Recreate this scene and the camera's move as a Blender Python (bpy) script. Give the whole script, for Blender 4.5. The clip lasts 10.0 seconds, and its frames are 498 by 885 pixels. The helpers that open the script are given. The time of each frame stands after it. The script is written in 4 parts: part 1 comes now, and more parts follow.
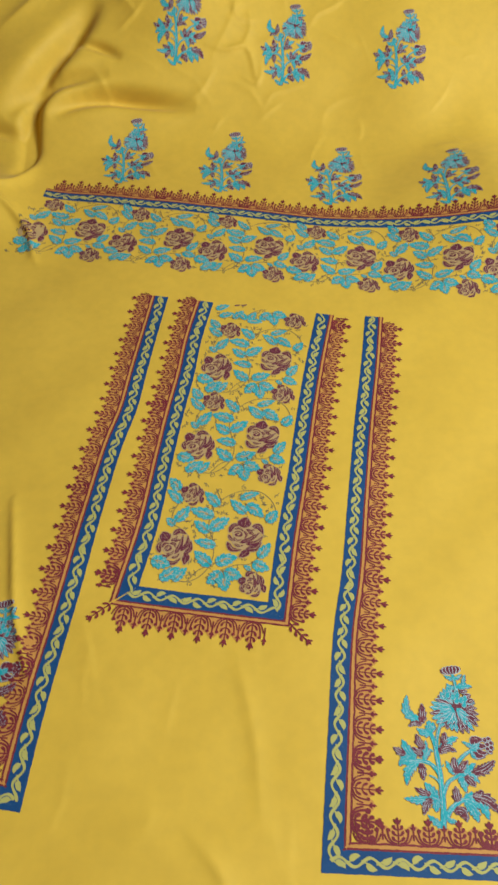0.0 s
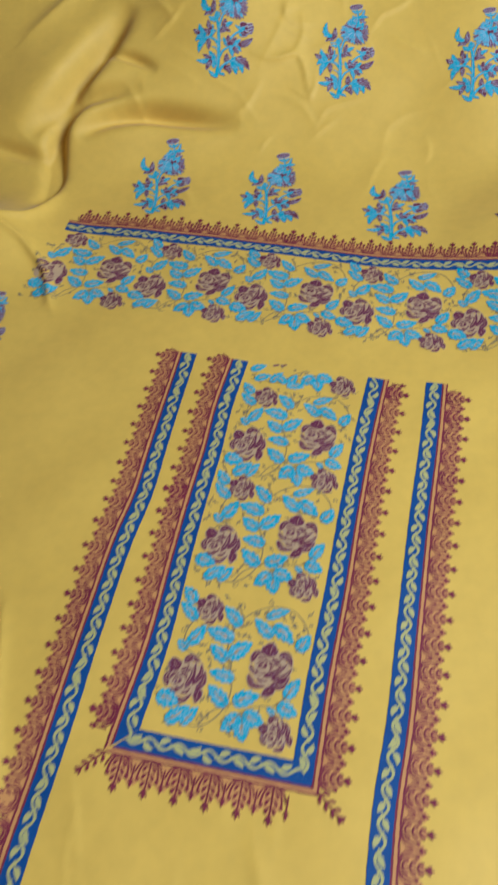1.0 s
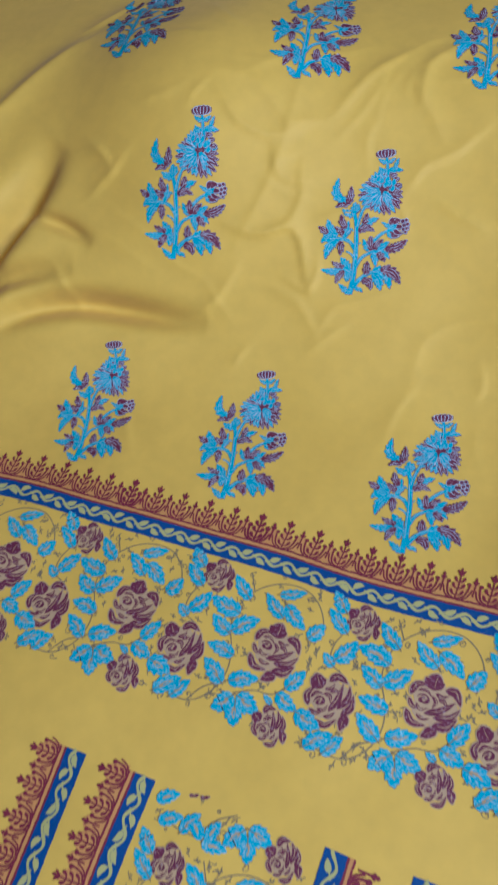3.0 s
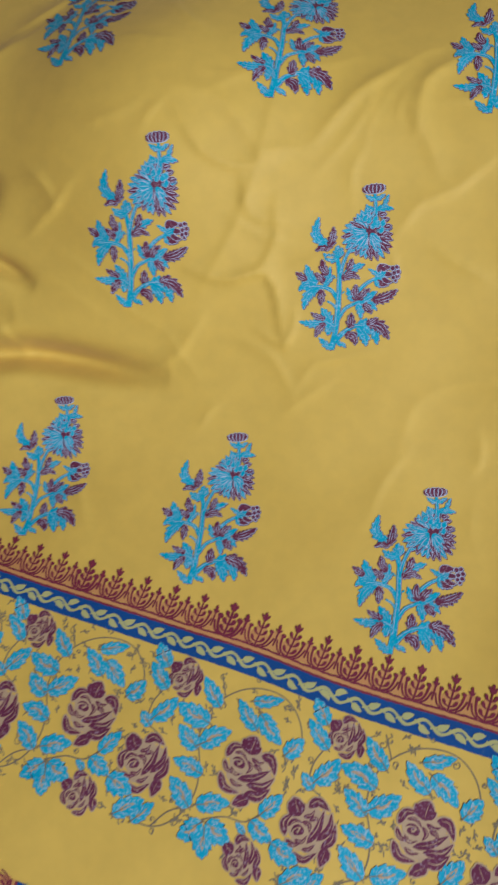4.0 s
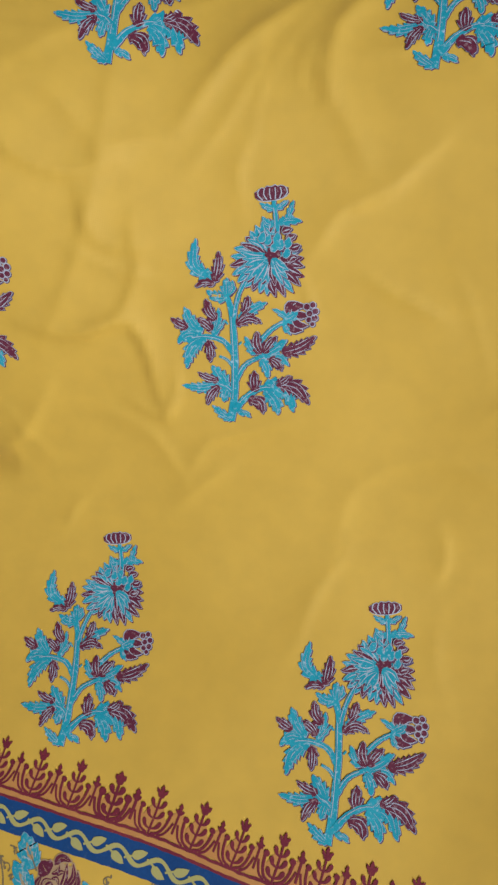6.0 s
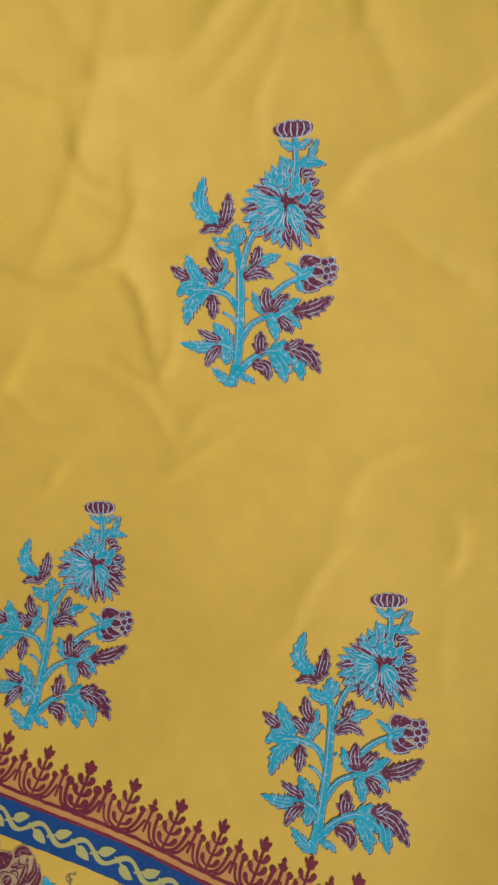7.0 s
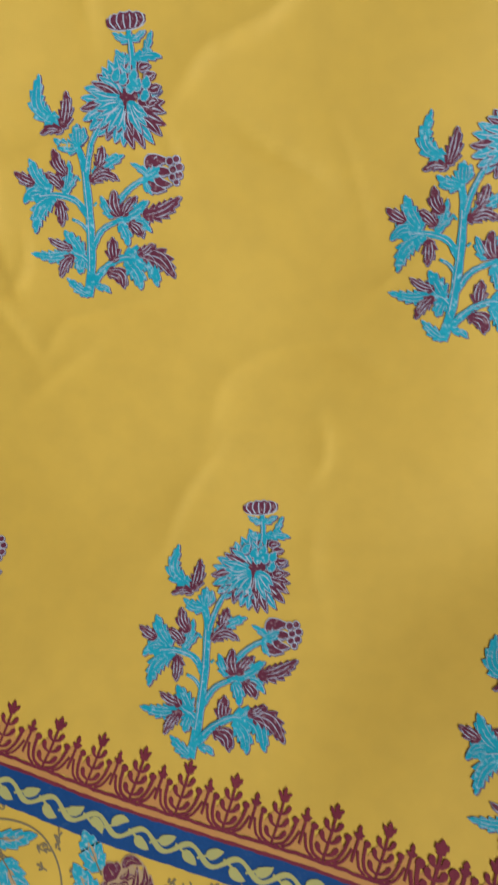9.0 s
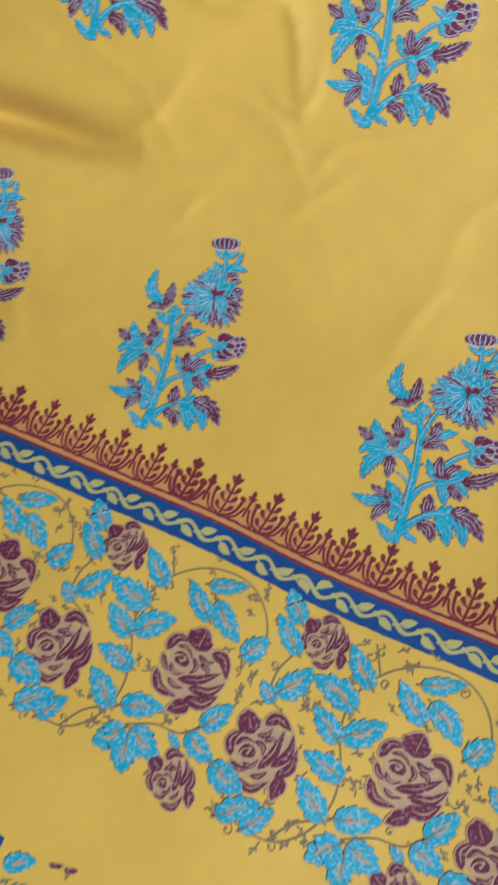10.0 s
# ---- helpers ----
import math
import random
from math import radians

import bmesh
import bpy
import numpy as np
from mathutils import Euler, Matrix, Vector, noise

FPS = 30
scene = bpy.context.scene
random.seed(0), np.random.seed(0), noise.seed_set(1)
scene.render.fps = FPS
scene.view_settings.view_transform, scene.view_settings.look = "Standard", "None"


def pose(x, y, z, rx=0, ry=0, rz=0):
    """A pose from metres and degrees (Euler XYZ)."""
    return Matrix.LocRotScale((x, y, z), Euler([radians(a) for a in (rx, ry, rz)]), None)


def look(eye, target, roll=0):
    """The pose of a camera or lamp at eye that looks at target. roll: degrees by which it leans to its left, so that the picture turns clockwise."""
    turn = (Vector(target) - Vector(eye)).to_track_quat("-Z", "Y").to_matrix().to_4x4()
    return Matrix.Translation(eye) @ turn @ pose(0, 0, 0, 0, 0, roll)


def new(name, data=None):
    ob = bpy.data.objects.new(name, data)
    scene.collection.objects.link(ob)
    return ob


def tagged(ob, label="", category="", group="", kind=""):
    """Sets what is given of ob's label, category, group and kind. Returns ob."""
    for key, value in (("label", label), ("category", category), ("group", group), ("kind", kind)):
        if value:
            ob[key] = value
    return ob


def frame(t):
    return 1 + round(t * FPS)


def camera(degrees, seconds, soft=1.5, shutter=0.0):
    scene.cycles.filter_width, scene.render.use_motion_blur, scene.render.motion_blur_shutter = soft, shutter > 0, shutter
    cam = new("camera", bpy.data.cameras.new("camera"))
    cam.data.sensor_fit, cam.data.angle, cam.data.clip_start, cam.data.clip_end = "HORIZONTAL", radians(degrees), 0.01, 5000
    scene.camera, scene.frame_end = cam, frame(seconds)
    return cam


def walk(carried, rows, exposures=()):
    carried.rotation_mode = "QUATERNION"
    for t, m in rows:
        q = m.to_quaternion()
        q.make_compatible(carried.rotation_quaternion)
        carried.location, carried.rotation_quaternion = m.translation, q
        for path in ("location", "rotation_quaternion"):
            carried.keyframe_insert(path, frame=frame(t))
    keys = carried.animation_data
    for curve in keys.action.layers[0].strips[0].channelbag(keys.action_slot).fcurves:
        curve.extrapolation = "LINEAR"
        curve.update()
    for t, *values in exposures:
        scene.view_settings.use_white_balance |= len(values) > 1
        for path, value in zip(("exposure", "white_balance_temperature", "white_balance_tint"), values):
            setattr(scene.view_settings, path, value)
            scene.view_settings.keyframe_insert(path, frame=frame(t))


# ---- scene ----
cam = camera(35.9, 10.0, soft=2.4, shutter=0.35)
LAMP = 48.0
PATH = [
    (0, (-0.011, -0.702, 0.606), (0.007, 0.504, -0.989), 0.0),
    (0.2, (-0.016, -0.702, 0.609), (-0.011, 0.523, -0.971), -1.6),
    (0.5, (-0.003, -0.683, 0.6), (-0.099, 0.485, -1.021), -8.0),
    (1, (0.014, -0.552, 0.567), (-0.129, 0.618, -1.048), -4.9),
    (1.5, (0.078, -0.446, 0.576), (-0.139, 0.637, -1.092), -12.2),
    (1.8, (0.1, -0.37, 0.573), (-0.245, 0.635, -1.121), -16.1),
    (2, (0.132, -0.312, 0.586), (-0.263, 0.656, -1.119), -15.0),
    (2.5, (0.143, -0.185, 0.568), (-0.331, 0.691, -1.167), -19.3),
    (2.7, (0.13, -0.135, 0.548), (-0.325, 0.803, -1.159), -17.5),
    (3.8, (0.089, 0.028, 0.541), (-0.271, 0.833, -1.254), -17.0),
    (4, (0.094, 0.051, 0.528), (-0.262, 0.831, -1.279), -17.4),
    (4.5, (0.114, 0.133, 0.476), (-0.166, 0.82, -1.381), -17.2),
    (5, (0.12, 0.171, 0.434), (-0.184, 0.799, -1.44), -21.9),
    (6.5, (0.127, 0.212, 0.406), (-0.227, 0.8, -1.473), -26.7),
    (7, (0.115, 0.215, 0.381), (-0.206, 0.745, -1.521), -23.9),
    (7.5, (0.115, 0.208, 0.365), (-0.187, 0.684, -1.553), -24.8),
    (8, (0.116, 0.204, 0.361), (-0.183, 0.665, -1.562), -25.6),
    (8.5, (0.136, 0.202, 0.363), (-0.1, 0.683, -1.564), -21.0),
    (9, (0.157, 0.189, 0.366), (-0.037, 0.684, -1.562), -17.2),
    (9.2, (0.162, 0.16, 0.365), (-0.071, 0.719, -1.544), -15.8),
    (9.5, (0.115, 0.136, 0.369), (-0.125, 0.579, -1.566), -19.4),
    (9.7, (0.101, 0.102, 0.375), (-0.192, 0.602, -1.539), -19.1),
    (10, (0.091, 0.065, 0.388), (-0.246, 0.585, -1.514), -19.4),
]
# seconds, stops, kelvin, tint: the phone's drifting exposure and white balance
BALANCE = [
    (0.0, 0.20, 6500, -6), (0.6, 0.18, 6250, -2), (1.0, 0.18, 5000, 10), (1.5, 0.23, 4500, 12), (2.7, 0.12, 4580, 14), (3.8, 0.06, 4900, 14),
    (4.5, 0.0, 5450, 13), (5.0, 0.0, 5600, 12), (6.5, 0.0, 5850, 12), (7.5, 0.0, 5750, 10), (9.0, 0.02, 5700, 7), (9.5, 0.08, 5650, 12), (10.0, 0.22, 5250, 13),
]
walk(cam, [(t, look(eye, target, roll)) for t, eye, target, roll in PATH], BALANCE)

# ---- light and world ----
world = bpy.data.worlds.new("world")
scene.world = world
world.use_nodes = True
world.node_tree.nodes["Background"].inputs[0].default_value = (1.0, 0.76, 0.42, 1)
world.node_tree.nodes["Background"].inputs[1].default_value = 0.2

# raking side lamp, added to model the folds; its source is out of view
lamp_data = bpy.data.lights.new("added_side_light", "AREA")
lamp_data.shape, lamp_data.size, lamp_data.size_y = "RECTANGLE", 1.1, 0.8
lamp_data.energy, lamp_data.color = LAMP, (1.0, 0.975, 0.97)
lamp_ob = new("added_side_light", lamp_data)
lamp_ob.matrix_world = look((1.34, -0.60, 1.35), (0.0, -0.20, 0.0))

# ---- materials ----


def material(name, colour, other, amount=0.5, scale=60.0, rough=0.75, weave=0.15, sheen=0.0, speck=None, cut=(0.52, 0.72)):
    """Dyed cloth: two shades mixed in patches, a fine thread grain, and optional paler specks."""
    m = bpy.data.materials.new(name)
    m.use_nodes = True
    nt = m.node_tree
    bsdf = nt.nodes["Principled BSDF"]
    bsdf.inputs["Roughness"].default_value = rough
    bsdf.inputs["Sheen Weight"].default_value = sheen
    bsdf.inputs["Sheen Roughness"].default_value = 0.5
    bsdf.inputs["Specular IOR Level"].default_value = 0.3
    geo = nt.nodes.new("ShaderNodeTexCoord")

    def noise_tex(sc, detail):
        n = nt.nodes.new("ShaderNodeTexNoise")
        n.inputs["Scale"].default_value, n.inputs["Detail"].default_value = sc, detail
        nt.links.new(geo.outputs["Object"], n.inputs["Vector"])
        return n

    def ramp(src, lo, hi):
        r = nt.nodes.new("ShaderNodeMapRange")
        r.inputs["From Min"].default_value, r.inputs["From Max"].default_value = lo, hi
        nt.links.new(src, r.inputs["Value"])
        return r.outputs["Result"]

    def mix(fac, a, b):
        x = nt.nodes.new("ShaderNodeMix")
        x.data_type = "RGBA"
        nt.links.new(fac, x.inputs["Factor"])
        for sock, v in ((x.inputs[6], a), (x.inputs[7], b)):
            if isinstance(v, tuple):
                sock.default_value = (*v, 1)
            else:
                nt.links.new(v, sock)
        return x.outputs[2]

    broad = ramp(noise_tex(scale, 3).outputs["Fac"], 0.5 - 0.35 * amount, 0.5 + 0.6 * (1.2 - amount))
    col = mix(broad, colour, other)
    fine = ramp(noise_tex(scale * 14, 2).outputs["Fac"], 0.3, 0.9)
    col = mix(fine, col, tuple(0.90 * c for c in colour))
    if speck:
        col = mix(ramp(noise_tex(scale * 7, 4).outputs["Fac"], *cut), col, speck)
    nt.links.new(col, bsdf.inputs["Base Color"])
    waves = []
    for axis in ("X", "Y"):
        w = nt.nodes.new("ShaderNodeTexWave")
        w.bands_direction = axis
        w.inputs["Scale"].default_value, w.inputs["Distortion"].default_value = 420, 1.5
        nt.links.new(geo.outputs["Object"], w.inputs["Vector"])
        waves.append(w.outputs["Fac"])
    add = nt.nodes.new("ShaderNodeMath")
    nt.links.new(waves[0], add.inputs[0])
    nt.links.new(waves[1], add.inputs[1])
    bump = nt.nodes.new("ShaderNodeBump")
    bump.inputs["Strength"].default_value, bump.inputs["Distance"].default_value = weave, 0.0004
    nt.links.new(add.outputs[0], bump.inputs["Height"])
    nt.links.new(bump.outputs[0], bsdf.inputs["Normal"])
    return m


YELLOW = (0.67, 0.440, 0.060)
yellow = material("yellow_cotton", YELLOW, (0.66, 0.434, 0.052), 0.5, 6.0, 0.62, 0.03, 0.08)
# the pale specks here are glints on the glossy ink, painted into the colour
turquoise = material("turquoise_print", (0.018, 0.32, 0.42), (0.048, 0.43, 0.52), 0.7, 90, 0.45, 0.05, speck=(0.42, 0.62, 0.70), cut=(0.56, 0.76))
leaf_blue = material("turquoise_leaf_print", (0.022, 0.32, 0.43), (0.06, 0.41, 0.50), 0.7, 90, 0.5, 0.05, speck=(0.46, 0.56, 0.50), cut=(0.52, 0.74))
maroon = material("maroon_print", (0.115, 0.016, 0.040), (0.16, 0.030, 0.060), 0.6, 90, 0.65, 0.05, speck=(0.42, 0.32, 0.32), cut=(0.56, 0.78))
pale = material("pale_outline_print", (0.50, 0.57, 0.64), (0.34, 0.36, 0.46), 0.6, 160, 0.6, 0.05)
dusk = material("dark_outline_print", (0.09, 0.07, 0.14), (0.16, 0.10, 0.18), 0.6, 160, 0.6, 0.05)
navy = material("blue_band_print", (0.008, 0.055, 0.190), (0.012, 0.080, 0.25), 0.6, 50, 0.6, 0.05, speck=(0.05, 0.12, 0.22), cut=(0.6, 0.9))
lime = material("pale_vine_print", (0.47, 0.43, 0.13), (0.38, 0.39, 0.16), 0.6, 80, 0.65, 0.05)
orange = material("orange_print", (0.56, 0.28, 0.075), (0.48, 0.20, 0.065), 0.6, 60, 0.65, 0.05)
wine = material("wine_border_print", (0.16, 0.017, 0.035), (0.24, 0.035, 0.045), 0.6, 60, 0.65, 0.05, speck=(0.36, 0.12, 0.05), cut=(0.66, 0.9))
wash = material("orange_wash_print", (0.56, 0.28, 0.070), (0.52, 0.22, 0.065), 0.6, 60, 0.65, 0.05)
tan = material("tan_rose_print", (0.50, 0.35, 0.17), (0.38, 0.26, 0.15), 0.6, 120, 0.65, 0.05)
olive = material("grey_vine_print", (0.20, 0.16, 0.09), (0.27, 0.21, 0.09), 0.6, 120, 0.65, 0.05)
sheet_mat = material("pale_bed_sheet", (0.62, 0.63, 0.66), (0.55, 0.56, 0.60), 0.5, 8, 0.8, 0.15)
# unseen walls: tan chosen so the bounce warms the fold shadows
wall_mat = material("warm_bounce_wall", (0.40, 0.27, 0.16), (0.37, 0.25, 0.145), 0.5, 2, 0.8, 0.0)
floor_mat = material("grey_floor_tile", (0.42, 0.40, 0.37), (0.36, 0.34, 0.31), 0.5, 3, 0.4, 0.0)
frame_mat = material("white_frame_paint", (0.8, 0.8, 0.78), (0.75, 0.75, 0.73), 0.5, 4, 0.4, 0.0)

# ---- the lie of the cloth: u across, s along, both in metres ----


def bent(y):
    """Height of the bed under the cloth: flat, then rising over the raised head end."""
    return 0.75 * 0.02 * (np.logaddexp(0, (y - 0.262) / 0.02) - np.logaddexp(0, (y - 0.465) / 0.02))


TABLE_Y = np.linspace(-2, 2, 8001)
TABLE_S = np.concatenate([[0], np.cumsum(np.hypot(np.diff(TABLE_Y), np.diff(bent(TABLE_Y))))])
TABLE_S -= np.interp(0, TABLE_Y, TABLE_S)

def spline(points, n):
    """A smooth line through points, as n places."""
    p = np.array(points, float)
    if len(p) < 3:
        return p[0] + (p[-1] - p[0]) * np.linspace(0, 1, n)[:, None]
    k = np.concatenate([[0], np.cumsum(np.linalg.norm(np.diff(p, axis=0), axis=1))])
    g = np.gradient(p, k, axis=0)
    t = np.linspace(0, k[-1], n)
    i = np.clip(np.searchsorted(k, t, "right") - 1, 0, len(k) - 2)
    w = (k[i + 1] - k[i])[:, None]
    x = ((t - k[i])[:, None]) / w
    return ((2 * x**3 - 3 * x**2 + 1) * p[i] + (x**3 - 2 * x**2 + x) * w * g[i]
            + (3 * x**2 - 2 * x**3) * p[i + 1] + (x**3 - x**2) * w * g[i + 1])


# each fold: its line (u, s), height, width on its left and on its right
FOLDS = [
    ([(-0.200, 0.462), (-0.224, 0.426), (-0.247, 0.395), (-0.268, 0.367), (-0.291, 0.340), (-0.330, 0.300)], -0.032, 0.010, 0.014),
    ([(-0.185, 0.359), (-0.227, 0.353), (-0.265, 0.341), (-0.288, 0.314), (-0.293, 0.277), (-0.293, 0.227), (-0.310, 0.185)], -0.026, 0.008, 0.010),
    ([(-0.270, 0.300), (-0.225, 0.322), (-0.185, 0.328), (-0.144, 0.325), (-0.108, 0.321), (-0.068, 0.318)], -0.026, 0.010, 0.008),
    ([(-0.235, 0.404), (-0.196, 0.393), (-0.168, 0.379)], -0.011, 0.006, 0.005),
    ([(-0.40, 0.300), (-0.340, 0.282), (-0.290, 0.266)], -0.010, 0.008, 0.008),
    ([(-0.347, 0.140), (-0.309, 0.155), (-0.290, 0.192), (-0.284, 0.236)], 0.007, 0.010, 0.007),
    ([(-0.345, 0.140), (-0.302, 0.116), (-0.272, 0.077), (-0.260, 0.036)], 0.006, 0.008, 0.004),
    ([(-0.20, 0.55), (-0.26, 0.495), (-0.33, 0.43)], 0.006, 0.016, 0.010),
    ([(-0.226, -0.31), (-0.215, -0.371), (-0.205, -0.425), (-0.187, -0.478)], 0.0032, 0.007, 0.003),
    ([(-0.062, 0.490), (-0.040, 0.469), (-0.019, 0.464), (0.004, 0.470)], 0.0034, 0.014, 0.004),
    ([(-0.046, 0.384), (-0.022, 0.429), (-0.004, 0.491), (0.0, 0.52)], 0.0020, 0.005, 0.014),
    ([(-0.019, 0.464), (-0.011, 0.434), (0.017, 0.432)], 0.0022, 0.012, 0.004),
    ([(-0.092, 0.321), (-0.067, 0.331), (-0.044, 0.362)], 0.0032, 0.012, 0.005),
    ([(-0.055, 0.397), (-0.027, 0.390), (-0.003, 0.397), (0.014, 0.349)], 0.004, 0.012, 0.004),
    ([(-0.006, 0.357), (0.016, 0.348), (0.022, 0.359), (0.023, 0.371)], 0.003, 0.008, 0.003),
    ([(0.027, 0.318), (0.037, 0.334), (0.052, 0.339), (0.081, 0.347)], 0.0024, 0.010, 0.004),
    ([(0.091, 0.430), (0.101, 0.445), (0.122, 0.455), (0.142, 0.472)], 0.003, 0.016, 0.004),
    ([(0.085, 0.515), (0.100, 0.490), (0.113, 0.464)], 0.0026, 0.014, 0.008),
    ([(0.104, 0.285), (0.110, 0.310), (0.125, 0.323), (0.157, 0.329), (0.184, 0.317)], 0.0009, 0.008, 0.004),
    ([(0.029, 0.483), (0.056, 0.517), (0.084, 0.539)], 0.004, 0.010, 0.006),
    ([(0.095, 0.493), (0.099, 0.528), (0.124, 0.548)], 0.004, 0.010, 0.008),
    ([(-0.068, 0.507), (-0.038, 0.503), (-0.003, 0.471)], 0.003, 0.010, 0.006),
    ([(-0.026, 0.393), (-0.010, 0.397), (0.005, 0.422), (0.004, 0.442)], 0.0026, 0.004, 0.012),
    ([(-0.016, 0.351), (0.006, 0.340), (0.023, 0.314)], 0.0022, 0.006, 0.010),
    ([(0.022, 0.405), (0.052, 0.4105), (0.078, 0.406)], 0.0030, 0.010, 0.004),
    ([(-0.018, -0.464), (-0.005, -0.526), (-0.001, -0.587)], 0.0012, 0.010, 0.006),
    ([(-0.049, -0.599), (-0.034, -0.614), (-0.020, -0.640)], 0.0016, 0.008, 0.005),
]

# many small creases over the raised part and a few on the flat
crease = random.Random(11)
for i in range(72):
    cu, cs, a, size = crease.uniform(-0.20, 0.32), crease.uniform(0.20, 0.60), crease.uniform(0, math.pi), crease.uniform(0.02, 0.06)
    if i > 62:
        cs = crease.uniform(-0.62, -0.45)
        cu = crease.uniform(-0.15, 0.03)
        a = crease.uniform(1.2, 1.9)
    du, ds, b = math.cos(a) * size / 2, math.sin(a) * size / 2, crease.uniform(-0.008, 0.008)
    wide = crease.uniform(0.004, 0.011)
    FOLDS.append(([(cu - du, cs - ds), (cu - ds * b / size, cs + du * b / size), (cu + du, cs + ds)], crease.uniform(0.0006, 0.0018) * (0.3 if cs < 0 else 0.6 if cs < 0.3 else 1.1), wide, wide * crease.uniform(0.18, 0.4)))

def dent(u, s):
    """How far the bed gives way under the loose folds."""
    return 0.020 * np.exp(-(((u + 0.17) / 0.13) ** 2) - ((s - 0.345) / 0.09) ** 2)


SMOOTH_FOLDS = []
for line, top, left, right in FOLDS:
    if 0 < top and line[0][1] > 0.3 and line[0][0] > -0.15:
        left, right, top = 0.6 * left, 0.6 * right, 0.55 * top
    smooth = spline(line, 3 * len(line) - 2)
    reach = 4 * max(left, right)
    SMOOTH_FOLDS.append((smooth.tolist(), smooth.min(axis=0) - reach, smooth.max(axis=0) + reach, top, left, right))


def fold_height(u, s):
    h = 0.0007 * (np.sin(31 * u + 17 * s + 2 * np.sin(9 * s)) + np.sin(-19 * u + 37 * s + 1.5 * np.sin(13 * u)) + 2)
    h = h + 0.0002 * (np.sin(83 * u + 40 * s + 2 * np.sin(31 * s)) + np.sin(61 * s - 70 * u) + 2)
    # the heap of loose cloth at the side, creased by grooves
    h = h + 0.025 * np.exp(-(((u + 0.275) / 0.105) ** 2) - ((s - 0.352) / 0.080) ** 2)
    # the raised end swells towards the heap, and the end of the band is pushed up
    h = h + 0.034 * np.exp(-(((u + 0.09) / 0.10) ** 2) - ((s - 0.49) / 0.12) ** 2)
    h = h + 0.036 * np.exp(-(((u + 0.345) / 0.06) ** 2) - ((s - 0.13) / 0.06) ** 2)
    h = h + 0.0052 * np.logaddexp(0, (u - 0.16) / 0.02) * np.exp(-(((s - 0.12) / 0.17) ** 2)) * np.exp(-(np.maximum(u - 0.30, 0) / 0.08) ** 2)
    h = h + 0.011 * np.exp(-(((u - 0.22) / 0.06) ** 2) - ((s - 0.37) / 0.10) ** 2)
    box = (u.min(), u.max(), s.min(), s.max())
    for line, low, high, top, left, right in SMOOTH_FOLDS:
        if box[1] < low[0] or box[0] > high[0] or box[3] < low[1] or box[2] > high[1]:
            continue
        near_all = (u > low[0]) & (u < high[0]) & (s > low[1]) & (s < high[1])
        if not near_all.any():
            continue
        uu, ss = u[near_all], s[near_all]
        best = np.full(uu.shape, 1e9)
        side = np.zeros(uu.shape)
        done = np.zeros(uu.shape)
        n = len(line) - 1
        for i in range(n):
            (ax, ay), (bx, by) = line[i], line[i + 1]
            dx, dy = bx - ax, by - ay
            k = np.clip(((uu - ax) * dx + (ss - ay) * dy) / (dx * dx + dy * dy), 0, 1)
            d = np.hypot(uu - ax - k * dx, ss - ay - k * dy)
            near = d < best
            best = np.where(near, d, best)
            side = np.where(near, dx * (ss - ay) - dy * (uu - ax), side)
            done = np.where(near, (i + k) / n, done)
        w = np.where(side > 0, left, right)
        rise = np.exp(-((best / (1.2 * w)) ** 2)) if top < 0 else 1.35 * np.exp(-((best * best + 2e-6) ** 0.62 / w**1.24) * 1.1)
        ends = (0.01, 0.98, 1.1) if top < 0 else (0.06, 0.88, 0.6)
        h[near_all] += top * rise * np.sin(np.pi * np.clip(ends[0] + ends[1] * done, 0, 1)) ** ends[2]
    return np.maximum(h, -dent(u, s))


def lay(u, s, lift=0.0):
    """Points of the cloth at u, s, raised by lift: an array of places."""
    u, s = np.asarray(u, float), np.asarray(s, float)
    y, z = np.interp(s, TABLE_S, TABLE_Y), bent(np.interp(s, TABLE_S, TABLE_Y))
    e = 0.001
    ty, tz = np.interp(s + e, TABLE_S, TABLE_Y) - y, 0
    tz = bent(np.interp(s + e, TABLE_S, TABLE_Y)) - z
    size = np.hypot(ty, tz)
    h = fold_height(u, s) + lift
    return np.stack([u, y - tz / size * h, z + ty / size * h], axis=-1)


# ---- flat shapes of the print, in the plane of the cloth ----


def ribbon(line, left, right=None):
    """A ladder of faces along a line, with half widths left and right of it."""
    line = np.asarray(line, float)
    d = np.gradient(line, axis=0)
    d /= np.linalg.norm(d, axis=1)[:, None] + 1e-12
    nrm = np.stack([-d[:, 1], d[:, 0]], axis=1)
    left = np.broadcast_to(left, len(line))
    right = left if right is None else np.broadcast_to(right, len(line))
    v = np.concatenate([line + nrm * left[:, None], line - nrm * right[:, None]])
    n = len(line)
    return v, [(i, i + n, i + n + 1, i + 1) for i in range(n - 1)]


def blob(centre, radii):
    """A fan round a centre."""
    n = len(radii)
    a = np.arange(n) * 2 * np.pi / n
    v = np.concatenate([[centre], np.array(centre) + np.stack([np.cos(a), np.sin(a)], 1) * np.asarray(radii)[:, None]])
    return v, [(0, 1 + i, 1 + (i + 1) % n) for i in range(n)]


